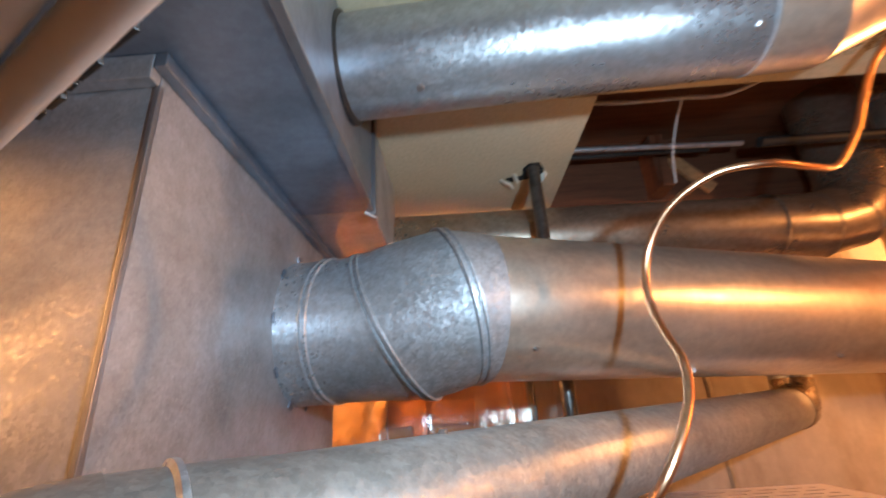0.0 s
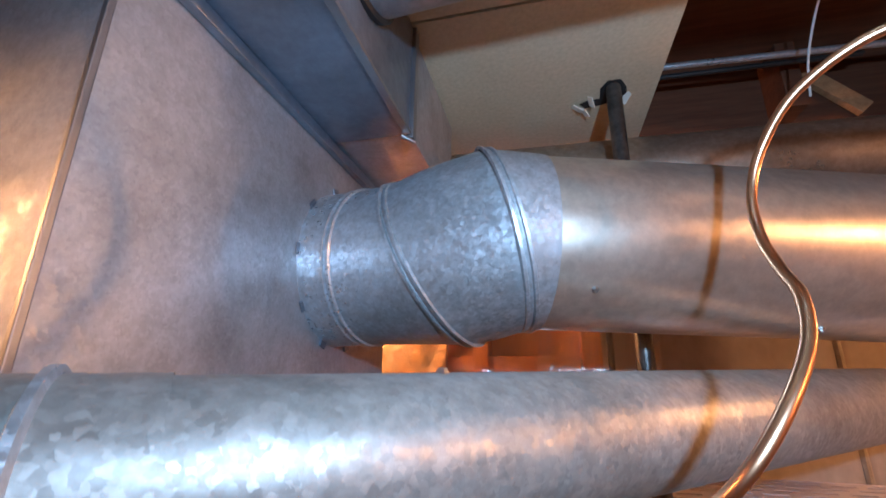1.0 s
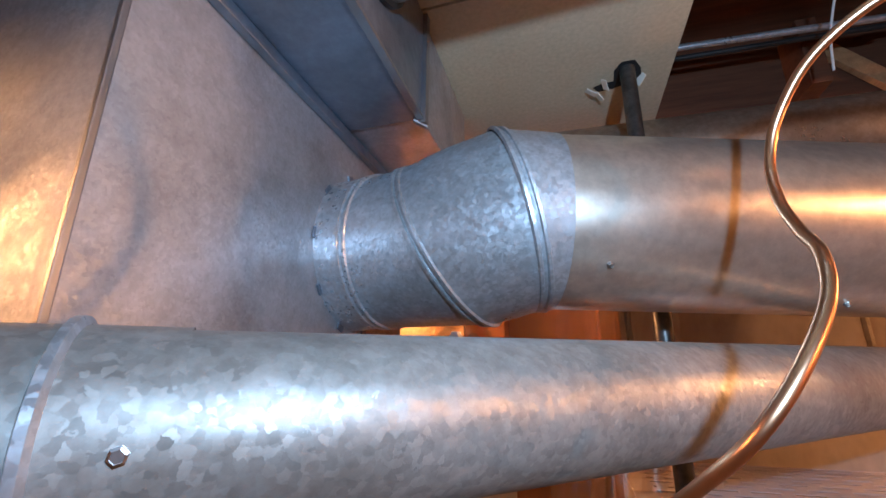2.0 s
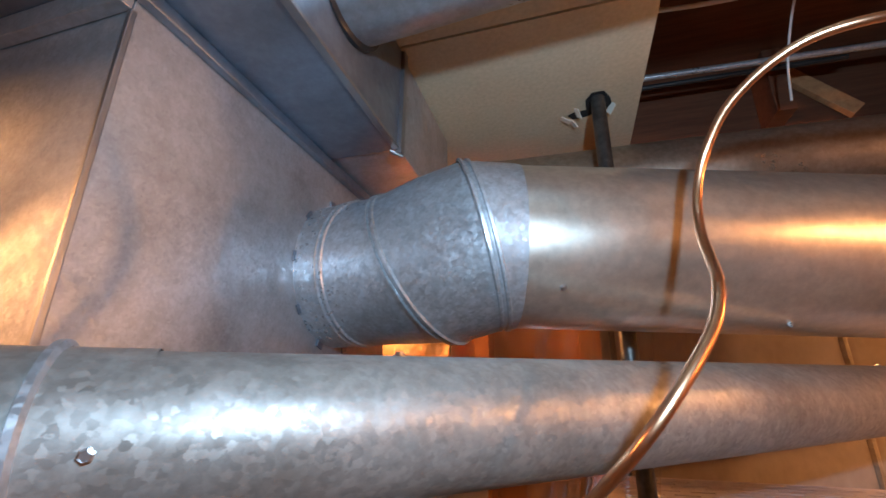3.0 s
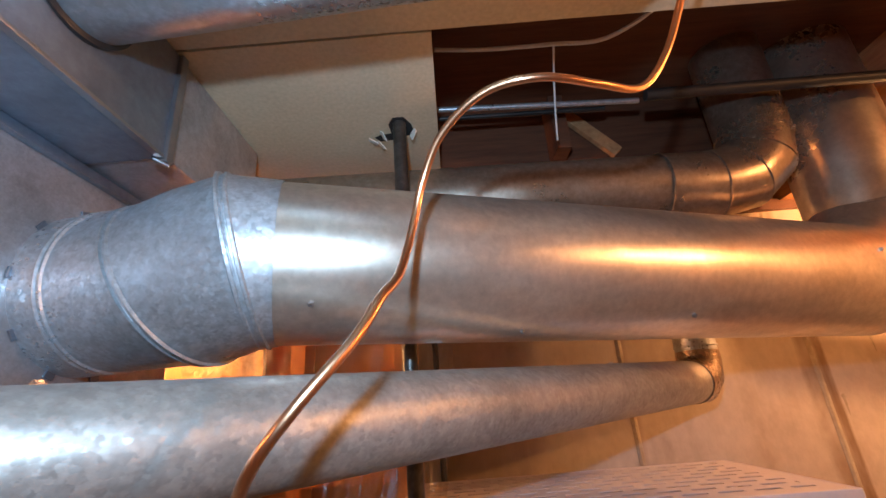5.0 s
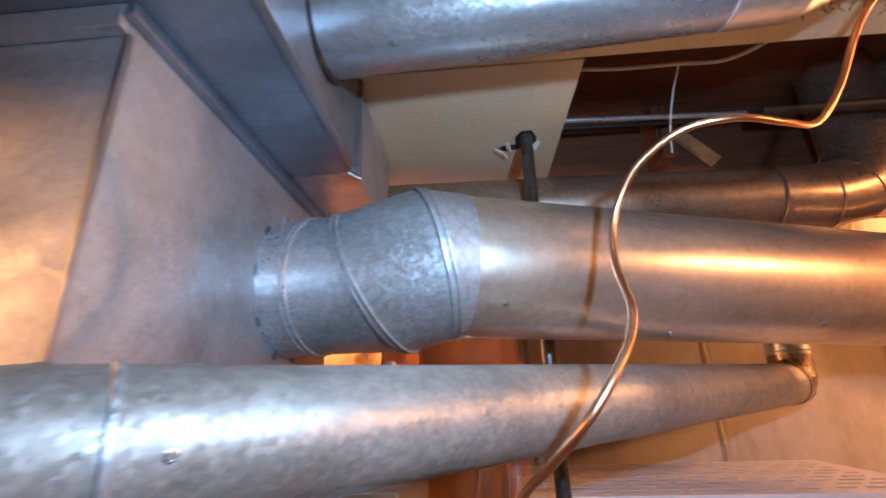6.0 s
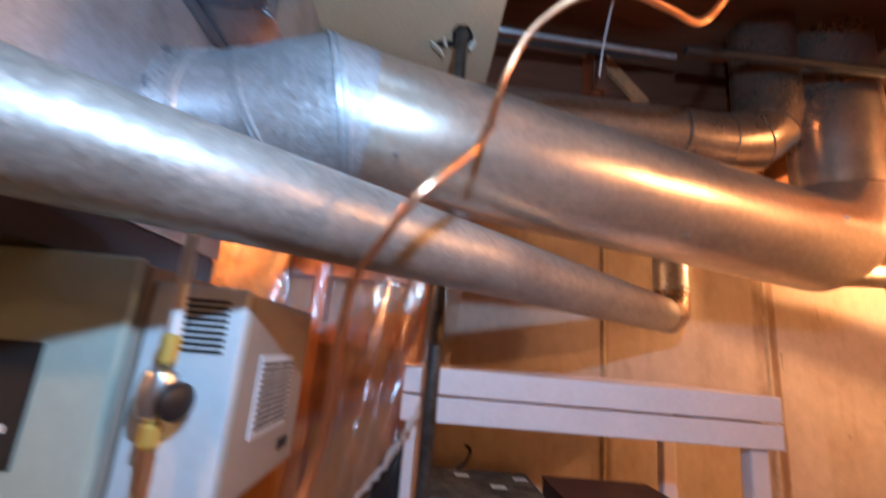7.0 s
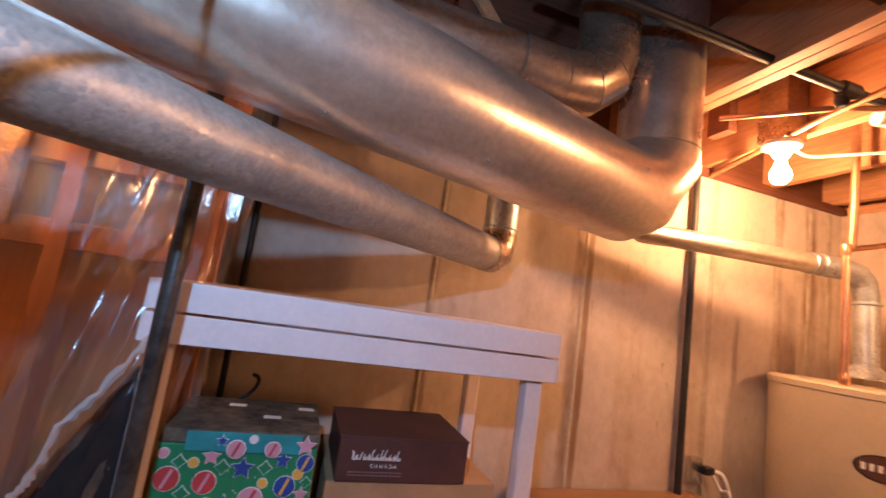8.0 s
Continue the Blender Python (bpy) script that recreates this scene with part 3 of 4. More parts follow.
# black slab added to give the dark of the gap under the plenum
part("underside_shade", box((-1.05, -0.583, 1.632), (-0.482, 0.04, 1.699), 0.002), RUBBER, plenum, "black slab standing in for the shaded gap below the plenum")

# ---- the wide round duct from the plenum to the riser ----
R8 = 0.1215
RU = 0.112
PM, DM = Vector((0.059, -0.1256, 1.9201)), Vector((1, 0.301, -0.0198)).normalized()
main = thing("round_supply_duct", tuple(PM), "large round galvanized duct with adjustable elbow off the plenum", "duct")
A0 = Vector((1, -0.297, -0.029)).normalized()
E0, E1, E2 = Vector((-0.482, -0.160, 1.907)), Vector((-0.3077, -0.1986, 1.905)), Vector((-0.2105, -0.2128, 1.925))
E3 = PM + DM * ((-0.177 - PM.x) / DM.x)
N1, N2 = Vector((0.887, -0.212, 0.41)).normalized(), Vector((0.943, 0.233, 0.236)).normalized()


def loft(stations, n=64):
    """Round sheet-metal pieces between rings that each lie in a plane of their own: centre, axis, plane normal, radius."""
    bm = bmesh.new()
    rings = []
    for c, axis, nrm, r in stations:
        axis = Vector(axis).normalized()
        side = axis.cross(Vector((0, 0, 1))).normalized()
        up = side.cross(axis)
        ring = []
        for k in range(n):
            t = 2 * math.pi * k / n
            off = side * math.cos(t) * r + up * math.sin(t) * r
            off = off - axis * (off.dot(nrm) / axis.dot(nrm))
            ring.append(bm.verts.new(Vector(c) + off))
        rings.append(ring)
    for r0, r1 in zip(rings, rings[1:]):
        for k in range(n):
            bm.faces.new((r0[k], r0[(k + 1) % n], r1[(k + 1) % n], r1[k]))
    return bm


RE = 0.1195
part("collar", loft([(E0, A0, Vector((1, 0, 0)), RE + 0.003), (E0.lerp(E1, 0.35), A0, (A0 + Vector((1, 0, 0))).normalized(), RE), (E1, A0, N1, RE + 0.001)]), GALV, main, "flared start collar", smooth=True)
part("elbow_gore", loft([(E1, A0, N1, RE + 0.0016), (E1.lerp(E2, 0.5), (A0 + DM) / 2, (N1 + N2).normalized(), RE + 0.003), (E2, DM, N2, RE + 0.004)]), GALV, main, smooth=True)
part("elbow_gore", loft([(E2, DM, N2, RE + 0.004), (E3, DM, DM, R8 + 0.0022), (E3 + DM * 0.012, DM, DM, R8 + 0.0012)]), GALV, main, smooth=True)
for f in (0.36, 0.42):
    part("bead", band(E0.lerp(E1, f), A0, RE, 0.008, 0.0032, 64, A0 + Vector((0.6, 0, 0))), GALV, main, smooth=True)
for off in (-0.006, 0.005):
    part("gore_seam", band(E1 + A0 * off, A0, RE + 0.0012, 0.0075, 0.0035, 64, N1), GALV, main, smooth=True)
    part("gore_seam", band(E2 + DM * off, DM, RE + 0.0035, 0.0075, 0.0035, 64, N2), GALV, main, smooth=True)
for k in range(10):
    a = k * 0.628
    p = E0 + Vector((0.004, math.cos(a) * (RE + 0.007), math.sin(a) * (RE + 0.007)))
    part("collar_tab", box((-0.0015, -0.006, -0.008), (0.0015, 0.006, 0.008), 0.001, m=Matrix.Translation(p) @ pose(0, 0, 0, math.degrees(a), 0, 0)), GALV_BLUE, main)
RX, RY = 1.085, 0.172
S_END = 0.86
run = [PM + DM * s for s in (-0.235, 0.0, 0.2, 0.4, 0.6, 0.8, S_END)]
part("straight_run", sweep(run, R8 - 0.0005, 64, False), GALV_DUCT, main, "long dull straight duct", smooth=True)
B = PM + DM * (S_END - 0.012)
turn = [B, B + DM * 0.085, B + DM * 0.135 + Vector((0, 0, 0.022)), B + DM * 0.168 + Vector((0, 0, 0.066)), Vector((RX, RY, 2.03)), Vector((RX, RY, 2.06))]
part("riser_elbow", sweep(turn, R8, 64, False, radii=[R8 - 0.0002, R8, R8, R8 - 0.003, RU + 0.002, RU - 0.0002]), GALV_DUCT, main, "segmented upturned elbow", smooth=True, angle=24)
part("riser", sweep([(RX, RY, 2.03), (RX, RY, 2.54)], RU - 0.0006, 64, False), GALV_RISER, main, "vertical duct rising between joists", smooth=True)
part("riser_seam", band((RX, RY, 2.06), (0, 0, 1), RU + 0.0005, 0.006, 0.002), GALV_BROWN, main, smooth=True)
for s, a in ((-0.19, -0.75), (0.42, -0.9), (0.86, 0.2), (0.12, -1.2)):
    q = Vector((-DM.y, DM.x, 0)) * -math.cos(a) + Vector((0, 0, math.sin(a)))
    screw(PM + DM * s + q * (R8 + 0.0005), q, 0.0035, main)

# ---- the narrow round duct nearest the walk ----
R4 = 0.0531
PN, DN = Vector((0.206, -0.0624, 1.704)), Vector((1, 0.934, 0.0305)).normalized()
near = thing("round_branch_duct", tuple(PN), "narrow round galvanized branch duct with spangled zinc finish", "duct")
part("straight_run", sweep([PN + DN * s for s in (-0.81, -0.5, -0.2, 0.1, 0.4, 0.66)], R4, 48, False), GALV_NEAR, near, smooth=True)
part("sleeve", sweep([PN + DN * -0.85, PN + DN * -0.765], R4 + 0.0015, 48, False), GALV_NEAR, near, smooth=True)
part("bead", band(PN + DN * -0.815, DN, R4 + 0.002, 0.008, 0.004), GALV, near, smooth=True)
bend = [PN + DN * -0.845, PN + DN * -0.875 + Vector((0, 0, -0.003)), Vector((-0.447, -0.695, 1.672)), Vector((-0.470, -0.712, 1.645)), Vector((-0.482, -0.72, 1.605)), Vector((-0.484, -0.722, 1.56)), Vector((-0.484, -0.722, 1.2))]
part("lower_elbow", sweep(bend, R4 + 0.003, 48, False), GALV_NEAR, near, "downturned segmented elbow", smooth=True, angle=15)
tip = [PN + DN * 0.655, PN + DN * 0.70, PN + DN * 0.735 + Vector((0, 0, 0.015)), PN + DN * 0.75 + Vector((0, 0, 0.05)), PN + DN * 0.752 + Vector((0, 0, 0.075))]
part("upper_elbow", sweep(tip, R4 + 0.002, 48, False), GALV_BROWN, near, "upturned elbow", smooth=True, angle=15)
b = PN + DN * 0.752
part("riser", sweep([b + Vector((0, 0, 0.07)), b + Vector((0, 0, 0.6))], R4, 40, False), GALV, near, "short bright riser", smooth=True)
part("bead", band(b + Vector((0, 0, 0.09)), (0, 0, 1), R4 + 0.001, 0.006, 0.002), GALV, near, smooth=True)
for s, a, r in ((-0.784, -0.05, 0.0042), (-0.79, -0.95, 0.0042), (-0.60, 1.5, 0.004), (0.25, 1.45, 0.0035)):
    q = Vector((DN.y, -DN.x, 0)) * math.cos(a) + Vector((0, 0, math.sin(a)))
    screw(PN + DN * s + q * (R4 + 0.0005), q, r, near)

# ---- round duct under the drywall ----
RT = 0.0725
PT, DT = Vector((0.2, -0.4633, 2.2279)), Vector((1, -0.0777, -0.011)).normalized()
top = thing("overhead_round_duct", tuple(PT), "round galvanized duct leaving the trunk under the ceiling", "duct")
s0 = (-0.346 - PT.x) / DT.x
part("straight_run", sweep([PT + DT * s for s in (s0, -0.3, -0.1, 0.05)], RT, 56, False), GALV_TOP, top, smooth=True)
part("collar", band(PT + DT * (s0 + 0.006), DT, RT, 0.014, 0.006, 56), RUBBER, top, "dark sealed collar", smooth=True)
te = [PT + DT * 0.0, PT + DT * 0.07, PT + DT * 0.115 + Vector((0, 0, 0.02)), PT + DT * 0.14 + Vector((0, 0, 0.07)), PT + DT * 0.145 + Vector((0, 0, 0.3))]
part("elbow", sweep(te, RT + 0.001, 56, False), GALV_DUCT, top, "upturned elbow", smooth=True, angle=15)
part("lap_seam", band(PT + DT * 0.0, DT, RT + 0.001, 0.005, 0.001), GALV, top, smooth=True)
for s, a in ((-0.435, -1.25), (-0.02, -0.9)):
    q = Vector((-DT.y, DT.x, 0)) * -math.cos(a) + Vector((0, 0, math.sin(a)))
    screw(PT + DT * s + q * RT, q, 0.0045, top)

# ---- round duct behind, turning up into the joists ----
R6 = 0.080
far = thing("rear_round_duct", (0.3, 0.14, 2.16), "brownish round duct with segmented elbow below the joists", "duct")
part("straight_run", sweep([(-0.5, 0.125, 2.168), (0.1, 0.135, 2.165), (0.60, 0.14, 2.158)], R6, 48, False), GALV_BROWN, far, smooth=True)
fe = [(0.595, 0.14, 2.158), (0.72, 0.141, 2.155), (0.80, 0.142, 2.172), (0.852, 0.143, 2.215), (0.868, 0.143, 2.28), (0.868, 0.143, 2.54)]
part("elbow", sweep(fe, R6 + 0.002, 48, False), GALV_BROWN, far, "segmented upturned elbow", smooth=True, angle=12)
for p, d in (((0.60, 0.14, 2.158), (1, 0, 0)), ((0.72, 0.141, 2.155), (1, 0, 0.1)), ((0.80, 0.142, 2.172), (0.88, 0, 0.48)), ((0.852, 0.143, 2.215), (0.5, 0, 0.87)), ((0.867, 0.143, 2.272), (0.12, 0, 1))):
    part("gore_seam", band(p, d, R6 + 0.002, 0.006, 0.003), GALV_BROWN, far, smooth=True)

# ---- pipes and tubing ----
tube = thing("copper_tube", (0.02, -0.45, 1.78), "thin bent copper tube hanging from the ceiling across the ducts", "tube")
TUBE = [(0.505, -0.428, 2.298), (0.4175, -0.398, 2.198), (0.373, -0.374, 2.10), (0.3315, -0.3695, 2.050), (0.265, -0.403, 2.032), (0.196, -0.425, 2.029), (0.135, -0.409, 2.028),
        (0.0855, -0.377, 2.001), (0.059, -0.350, 1.957), (0.046, -0.3436, 1.911), (0.0374, -0.364, 1.866), (0.0305, -0.40, 1.826), (0.020, -0.441, 1.7965), (0.004, -0.467, 1.760),
        (-0.030, -0.489, 1.715), (-0.0585, -0.488, 1.680), (-0.085, -0.457, 1.647), (-0.110, -0.419, 1.613), (-0.1195, -0.3955, 1.560), (-0.123, -0.380, 1.497), (-0.130, -0.370, 1.431), (-0.146, -0.379, 1.369),
        (-0.19, -0.42, 1.25), (-0.25, -0.45, 1.0), (-0.26, -0.46, 0.02)]
part("tube", sweep(curve(TUBE, 6), 0.0047, 14), COPPER, tube, smooth=True)

post = thing("steel_post", (0, 0, 0), "dark painted steel pipe post passing through a torn ceiling hole", "post")
part("pipe", sweep([(0, 0, 0.0), (0, 0, 2.5)], 0.0145, 24), POST_STEEL, post, smooth=True)
part("base_plate", box((-0.06, -0.06, 0.0), (0.06, 0.06, 0.008), 0.002), IRON, post)

gas = thing("gas_pipe", (0.5, 0.015, 2.33), "black iron gas pipe strung along the joists", "pipe")
part("pipe", sweep([(0.56, 0.016, 2.335), (1.29, -0.008, 2.316), (2.6, -0.03, 2.325)], 0.013, 20), IRON, gas, smooth=True)
part("coupling", sweep([(1.54, -0.012, 2.318), (1.60, -0.013, 2.319)], 0.021, 20), IRON, gas, smooth=True)

for k, (a, c, r, mat, lab) in enumerate((((0.09, 0.10, 2.405), (0.60, 0.12, 2.40), 0.007, GALV, "thin shiny steel conduit in the joist bay"), ((0.09, 0.13, 2.40), (0.52, 0.14, 2.40), 0.006, IRON, "thin dark conduit in the joist bay"))):
    o = thing("conduit", a, lab, "conduit", "conduits in the joist bay")
    part("pipe", sweep([a, c], r, 14), mat, o, smooth=True)
wire = thing("cable", (0.3, -0.09, 2.40), "dusty white cable sagging across the joist bay", "cable")
part("strand", sweep(curve([(0.09, -0.10, 2.40), (0.2, -0.095, 2.395), (0.335, -0.09, 2.40), (0.45, -0.095, 2.40), (0.55, -0.15, 2.43), (0.6, -0.2, 2.5)], 5), 0.0045, 10), PVC, wire, smooth=True)
part("dropped_strand", sweep(curve([(0.34, -0.088, 2.40), (0.352, -0.02, 2.38), (0.36, 0.04, 2.33), (0.357, 0.055, 2.26)], 5), 0.0022, 8), PVC, wire, smooth=True)

# two white drain pipes slung below the trunk duct, turned up into it at one end
d, n = Vector((0.874, -0.486, 0)), Vector((-0.486, -0.874, 0))
RP = 0.0077
UP = Vector((0, 0, 1))
c0 = Vector((-0.321, -0.813, 1.873))
c1 = c0 + n * 0.017
pv = thing("drain_pipe", tuple(c0), "glossy grey-white plastic pipe slung across below the trunk duct", "pipe")
part("pipe", sweep(curve([c0 - d * 0.20 + UP * 0.26, c0 - d * 0.20 + UP * 0.05, c0 - d * 0.195 + UP * 0.012, c0 - d * 0.17, c0 - d * 0.12, c0 + d * 0.25], 4), RP, 24), PVC, pv, smooth=True)
for s, length, high in ((-0.046, 0.007, 0.003), (-0.032, 0.013, 0.005), (-0.02, 0.006, 0.003), (-0.007, 0.016, 0.004), (0.014, 0.018, 0.003)):
    q = c0 + d * s - n * (RP * 0.97) + Vector((0, 0, -0.0014))
    part("tape_scrap", box((-length / 2, -0.001, -high / 2), (length / 2, 0.001, high / 2), 0.0004, m=Matrix.Translation(q) @ pose(0, 0, 0, 12, 6 * (length > 0.01), -29)), RUBBER, pv, "scrap of black tape")
pv2 = thing("drain_pipe", tuple(c1), "white plastic pipe with printed marking slung across below the trunk duct", "pipe")
part("pipe", sweep(curve([c1 - d * 0.20 + UP * 0.26, c1 - d * 0.20 + UP * 0.05, c1 - d * 0.195 + UP * 0.012, c1 - d * 0.17, c1 - d * 0.12, c1 + d * 0.25], 4), RP, 24), PVC, pv2, smooth=True)
for k in range(7):
    q = c1 + d * (-0.055 + k * 0.0065) + Vector((0, 0, -RP + 0.0001))
    part("printed_bar", box((-0.0014, -0.0019, -0.0003), (0.0014, 0.0019, 0.0003), 0, m=Matrix.Translation(q) @ pose(0, 0, 0, 0, 0, -29)), INK, pv2)

# wall pole
pole = thing("wall_pole", (1.70, 0.6, 0), "dark iron pipe standing against the concrete wall", "pipe")
part("pipe", sweep([(1.705, 0.60, 0.0), (1.70, 0.60, 2.26)], 0.014, 16), IRON, pole, smooth=True)
pole2 = thing("wall_pole", (0.03, 0.6, 0), "dark iron pipe standing against the concrete wall", "pipe")
part("pipe", sweep([(0.035, 0.60, 0.0), (0.02, 0.60, 2.26)], 0.009, 16), IRON, pole2, smooth=True)

# ---- furnace and the louvred box on its side ----
furnace = thing("furnace", (-0.75, -0.1, 0), "pale green enamelled gas furnace cabinet below the plenum", "furnace")
part("cabinet", box((-1.05, -0.345, 0.0), (-0.367, 0.10, 1.624), 0.004), FURN_SIDE, furnace, "taupe side panels")
part("front_panel", box((-1.04, -0.362, 0.08), (-0.371, -0.346, 1.630), 0.004), FURNACE, furnace)
lab = part("label", box((-0.56, -0.3645, 1.39), (-0.452, -0.3625, 1.523), 0), INK, furnace, "black printed sticker")
for k in range(5):
    part("printed_bar", box((-0.548, -0.3655, 1.405 + 0.022 * k), (-0.548 + (0.03 + 0.017 * ((k * 3) % 4)), -0.3646, 1.413 + 0.022 * k), 0), WHITE, lab)

hum = thing("louvred_cabinet", (-0.3, -0.15, 1.45), "pale blue-grey louvred metal box mounted beside the furnace", "cabinet")
part("body", box((-0.366, -0.322, 1.345), (-0.246, -0.02, 1.602), 0.004), FURN_SIDE, hum, "taupe enamelled body")
fp = part("front_panel", box((-0.364, -0.336, 1.342), (-0.248, -0.323, 1.606), 0.004), BOXBLUE, hum)
# dark bars on the closed panel give the shade inside the louvre openings
for k in range(9):
    z = 1.595 - 0.0075 * k - 0.008
    part("louvre_shade", box((-0.332, -0.3375, z - 0.0022), (-0.268, -0.3345, z + 0.0022), 0), SLOT, fp)
gr = part("side_grille", box((-0.2475, -0.263, 1.415), (-0.243, -0.110, 1.525), 0.001), BOXBLUE, hum)
# the grille's gaps too are dark bars in place of their shade
for k in range(12):
    z = 1.425 + 0.0078 * k
    for y in (-0.253, -0.183):
        part("grille_gap_shade", box((-0.2435, y, z), (-0.2415, y + 0.064, z + 0.0038), 0), SLOT, gr)
part("latch", box((-0.246, -0.123, 1.375), (-0.242, -0.078, 1.392), 0.001), SLOT, hum)

valve = thing("gas_valve", (-0.318, -0.360, 1.47), "gas shut-off valve with yellow sealed fittings and black knob", "valve")
part("upper_pipe", sweep([(-0.322, -0.360, 1.72), (-0.315, -0.360, 1.535)], 0.0075, 16), PVC, valve, "white pipe", smooth=True)
for z0, z1, r in ((1.51, 1.545, 0.011), (1.42, 1.448, 0.012)):
    part("fitting", lathe([(r * 0.7, z0), (r, z0 + 0.004), (r, z1 - 0.004), (r * 0.75, z1)], (-0.317, -0.360, 0), 8), BRASS, valve)
part("body", lathe([(0.006, -0.03), (0.017, -0.024), (0.021, -0.008), (0.021, 0.008), (0.017, 0.024), (0.006, 0.03)], (-0.318, -0.362, 1.478), 16), CHROME, valve, smooth=True)
part("knob", lathe([(0.016, 0.0), (0.021, 0.004), (0.021, 0.013), (0.015, 0.017)], (-0.300, -0.367, 1.473), 20, (0.9, -0.4, 0)), RUBBER, valve, "round black knob", smooth=True)
part("lower_pipe", sweep(curve([(-0.317, -0.360, 1.425), (-0.314, -0.360, 1.38), (-0.313, -0.360, 1.33), (-0.315, -0.360, 0.9)], 4), 0.0075, 14), COPPER_OLD, valve, smooth=True)

# ---- plastic-covered timber partition ----
part_wall = thing("partition", (-0.5, 0.4, 0), "orange-brown timber partition with studs behind plastic sheet", "partition", kind="structure")
part("board", box((-2.4, 0.43, 0.0), (-0.02, 0.45, 2.30), 0), PANEL_WOOD, part_wall)
for x in (-1.55, -1.15, -0.78, -0.345, -0.075):
    part("stud", box((x, 0.345, 0.0), (x + 0.038, 0.429, 2.30), 0.002), STUD, part_wall)
for z in (1.545, 1.735):
    part("nogging", box((-1.5, 0.352, z), (-0.08, 0.428, z + 0.06), 0.002), STUD, part_wall)
ins = thing("insulation_batt", (-0.55, 0.33, 1.65), "crinkled amber foil-faced insulation tucked into the partition", "insulation")
bm = bmesh.new()
bmesh.ops.create_grid(bm, x_segments=22, y_segments=26, size=0.5)
for v in bm.verts:
    x, z = v.co.x * 0.21 - 0.52, v.co.y * 0.5 + 1.83
    v.co = (x, 0.335 + 0.016 * noise.noise(Vector((x * 22, z * 14, 3.0))), z)
bmesh.ops.extrude_face_region(bm, geom=bm.faces[:])
for v in list(bm.verts)[len(bm.verts) // 2:]:
    v.co.y += 0.02
part("facing", bm, GOLD, ins, smooth=True)


def sheet(name, outline, seed, label, amp=0.022, cols=90, rows=90):
    """Hanging clear plastic between four corners, with long folds."""
    bm = bmesh.new()
    a, b2, c, dd = [Vector(p) for p in outline]
    grid = []
    for j in range(rows + 1):
        v = j / rows
        row = []
        for i in range(cols + 1):
            u = i / cols
            p = (a * (1 - u) + b2 * u) * (1 - v) + (dd * (1 - u) + c * u) * v
            w = u + 0.22 * v
            f = noise.noise(Vector((w * 6 + seed, v * 1.6, seed))) + 0.22 * (1 - 2 * abs(noise.noise(Vector((w * 15, v * 6 + seed, 1.7))))) + 0.10 * noise.noise(Vector((u * 40, v * 24, seed)))
            p = p + Vector((0.3, -1, 0.0)) * f * amp * (0.35 + v)
            row.append(bm.verts.new(p))
        grid.append(row)
    for j in range(rows):
        for i in range(cols):
            bm.faces.new((grid[j][i], grid[j][i + 1], grid[j + 1][i + 1], grid[j + 1][i]))
    return tagged(part(name, bm, PLASTIC, None, smooth=True, angle=180), label, "plastic sheet")


sheet("plastic_sheet", [(-1.2, 0.30, 2.29), (0.03, 0.30, 2.29), (0.03, 0.26, 0.9), (-1.2, 0.28, 0.9)], 2.3, "clear crinkled plastic sheet hung over the timber partition")
sheet("plastic_sheet", [(-0.16, 0.22, 1.95), (0.09, 0.27, 1.95), (-0.01, 0.10, 1.10), (-0.25, 0.08, 1.10)], 7.1, "clear plastic drape bunched beside the steel post", 0.03, 50, 80)

# ---- shelf unit and the things on it ----
shelf = thing("shelf_unit", (0.36, 0.3, 0), "white slotted plastic shelving unit against the concrete wall", "shelf")


def tray(z0, z1, name, slotted=True):
    bm = bmesh.new()
    nx, ny = 132, 60
    x0, x1, y0, y1 = -0.052, 0.778, 0.092, 0.50
    vs = [[bm.verts.new((x0 + (x1 - x0) * i / nx, y0 + (y1 - y0) * j / ny, z1)) for i in range(nx + 1)] for j in range(ny + 1)]
    for j in range(ny):
        for i in range(nx):
            if not slotted and 2 <= j < ny - 2 and 2 <= i < nx - 2:
                continue
            if 4 <= j < ny - 4 and j % 6 < 2 and 6 <= i < nx - 6 and (i + (j // 6) * 5) % 11 > 2:
                continue
            bm.faces.new((vs[j][i], vs[j][i + 1], vs[j + 1][i + 1], vs[j + 1][i]))
    ob = part(name, bm, SHELF, shelf)
    sol = ob.modifiers.new("thickness", "SOLIDIFY")
    sol.thickness, sol.offset = 0.0012, -1
    for lo, hi in (((x0 - 0.004, y0 - 0.006, z0), (x1 + 0.004, y0, z1 + 0.001)), ((x0 - 0.004, y1, z0), (x1 + 0.004, y1 + 0.006, z1 + 0.001)), ((x0 - 0.006, y0 - 0.006, z0), (x0, y1 + 0.006, z1 + 0.001)), ((x1, y0 - 0.006, z0), (x1 + 0.006, y1 + 0.006, z1 + 0.001))):
        part("lip", box(lo, hi, 0.0025), SHELF, ob)


tray(1.462, 1.515, "top_tray")
tray(1.405, 1.456, "second_tray", False)
tray(0.93, 0.985, "lower_tray")
for x in (-0.045, 0.715):
    for y in (0.10, 0.455):
        part("leg", box((x, y, 0.0), (x + 0.042, y + 0.036, 1.406), 0.006), SHELF, shelf)


def star(cx, cz, r, y, n=5, inner=0.45):
    return prism([(cx + (r if k % 2 == 0 else r * inner) * math.sin(math.pi * k / n), cz + (r if k % 2 == 0 else r * inner) * math.cos(math.pi * k / n)) for k in range(2 * n)], y, y + 0.0012)


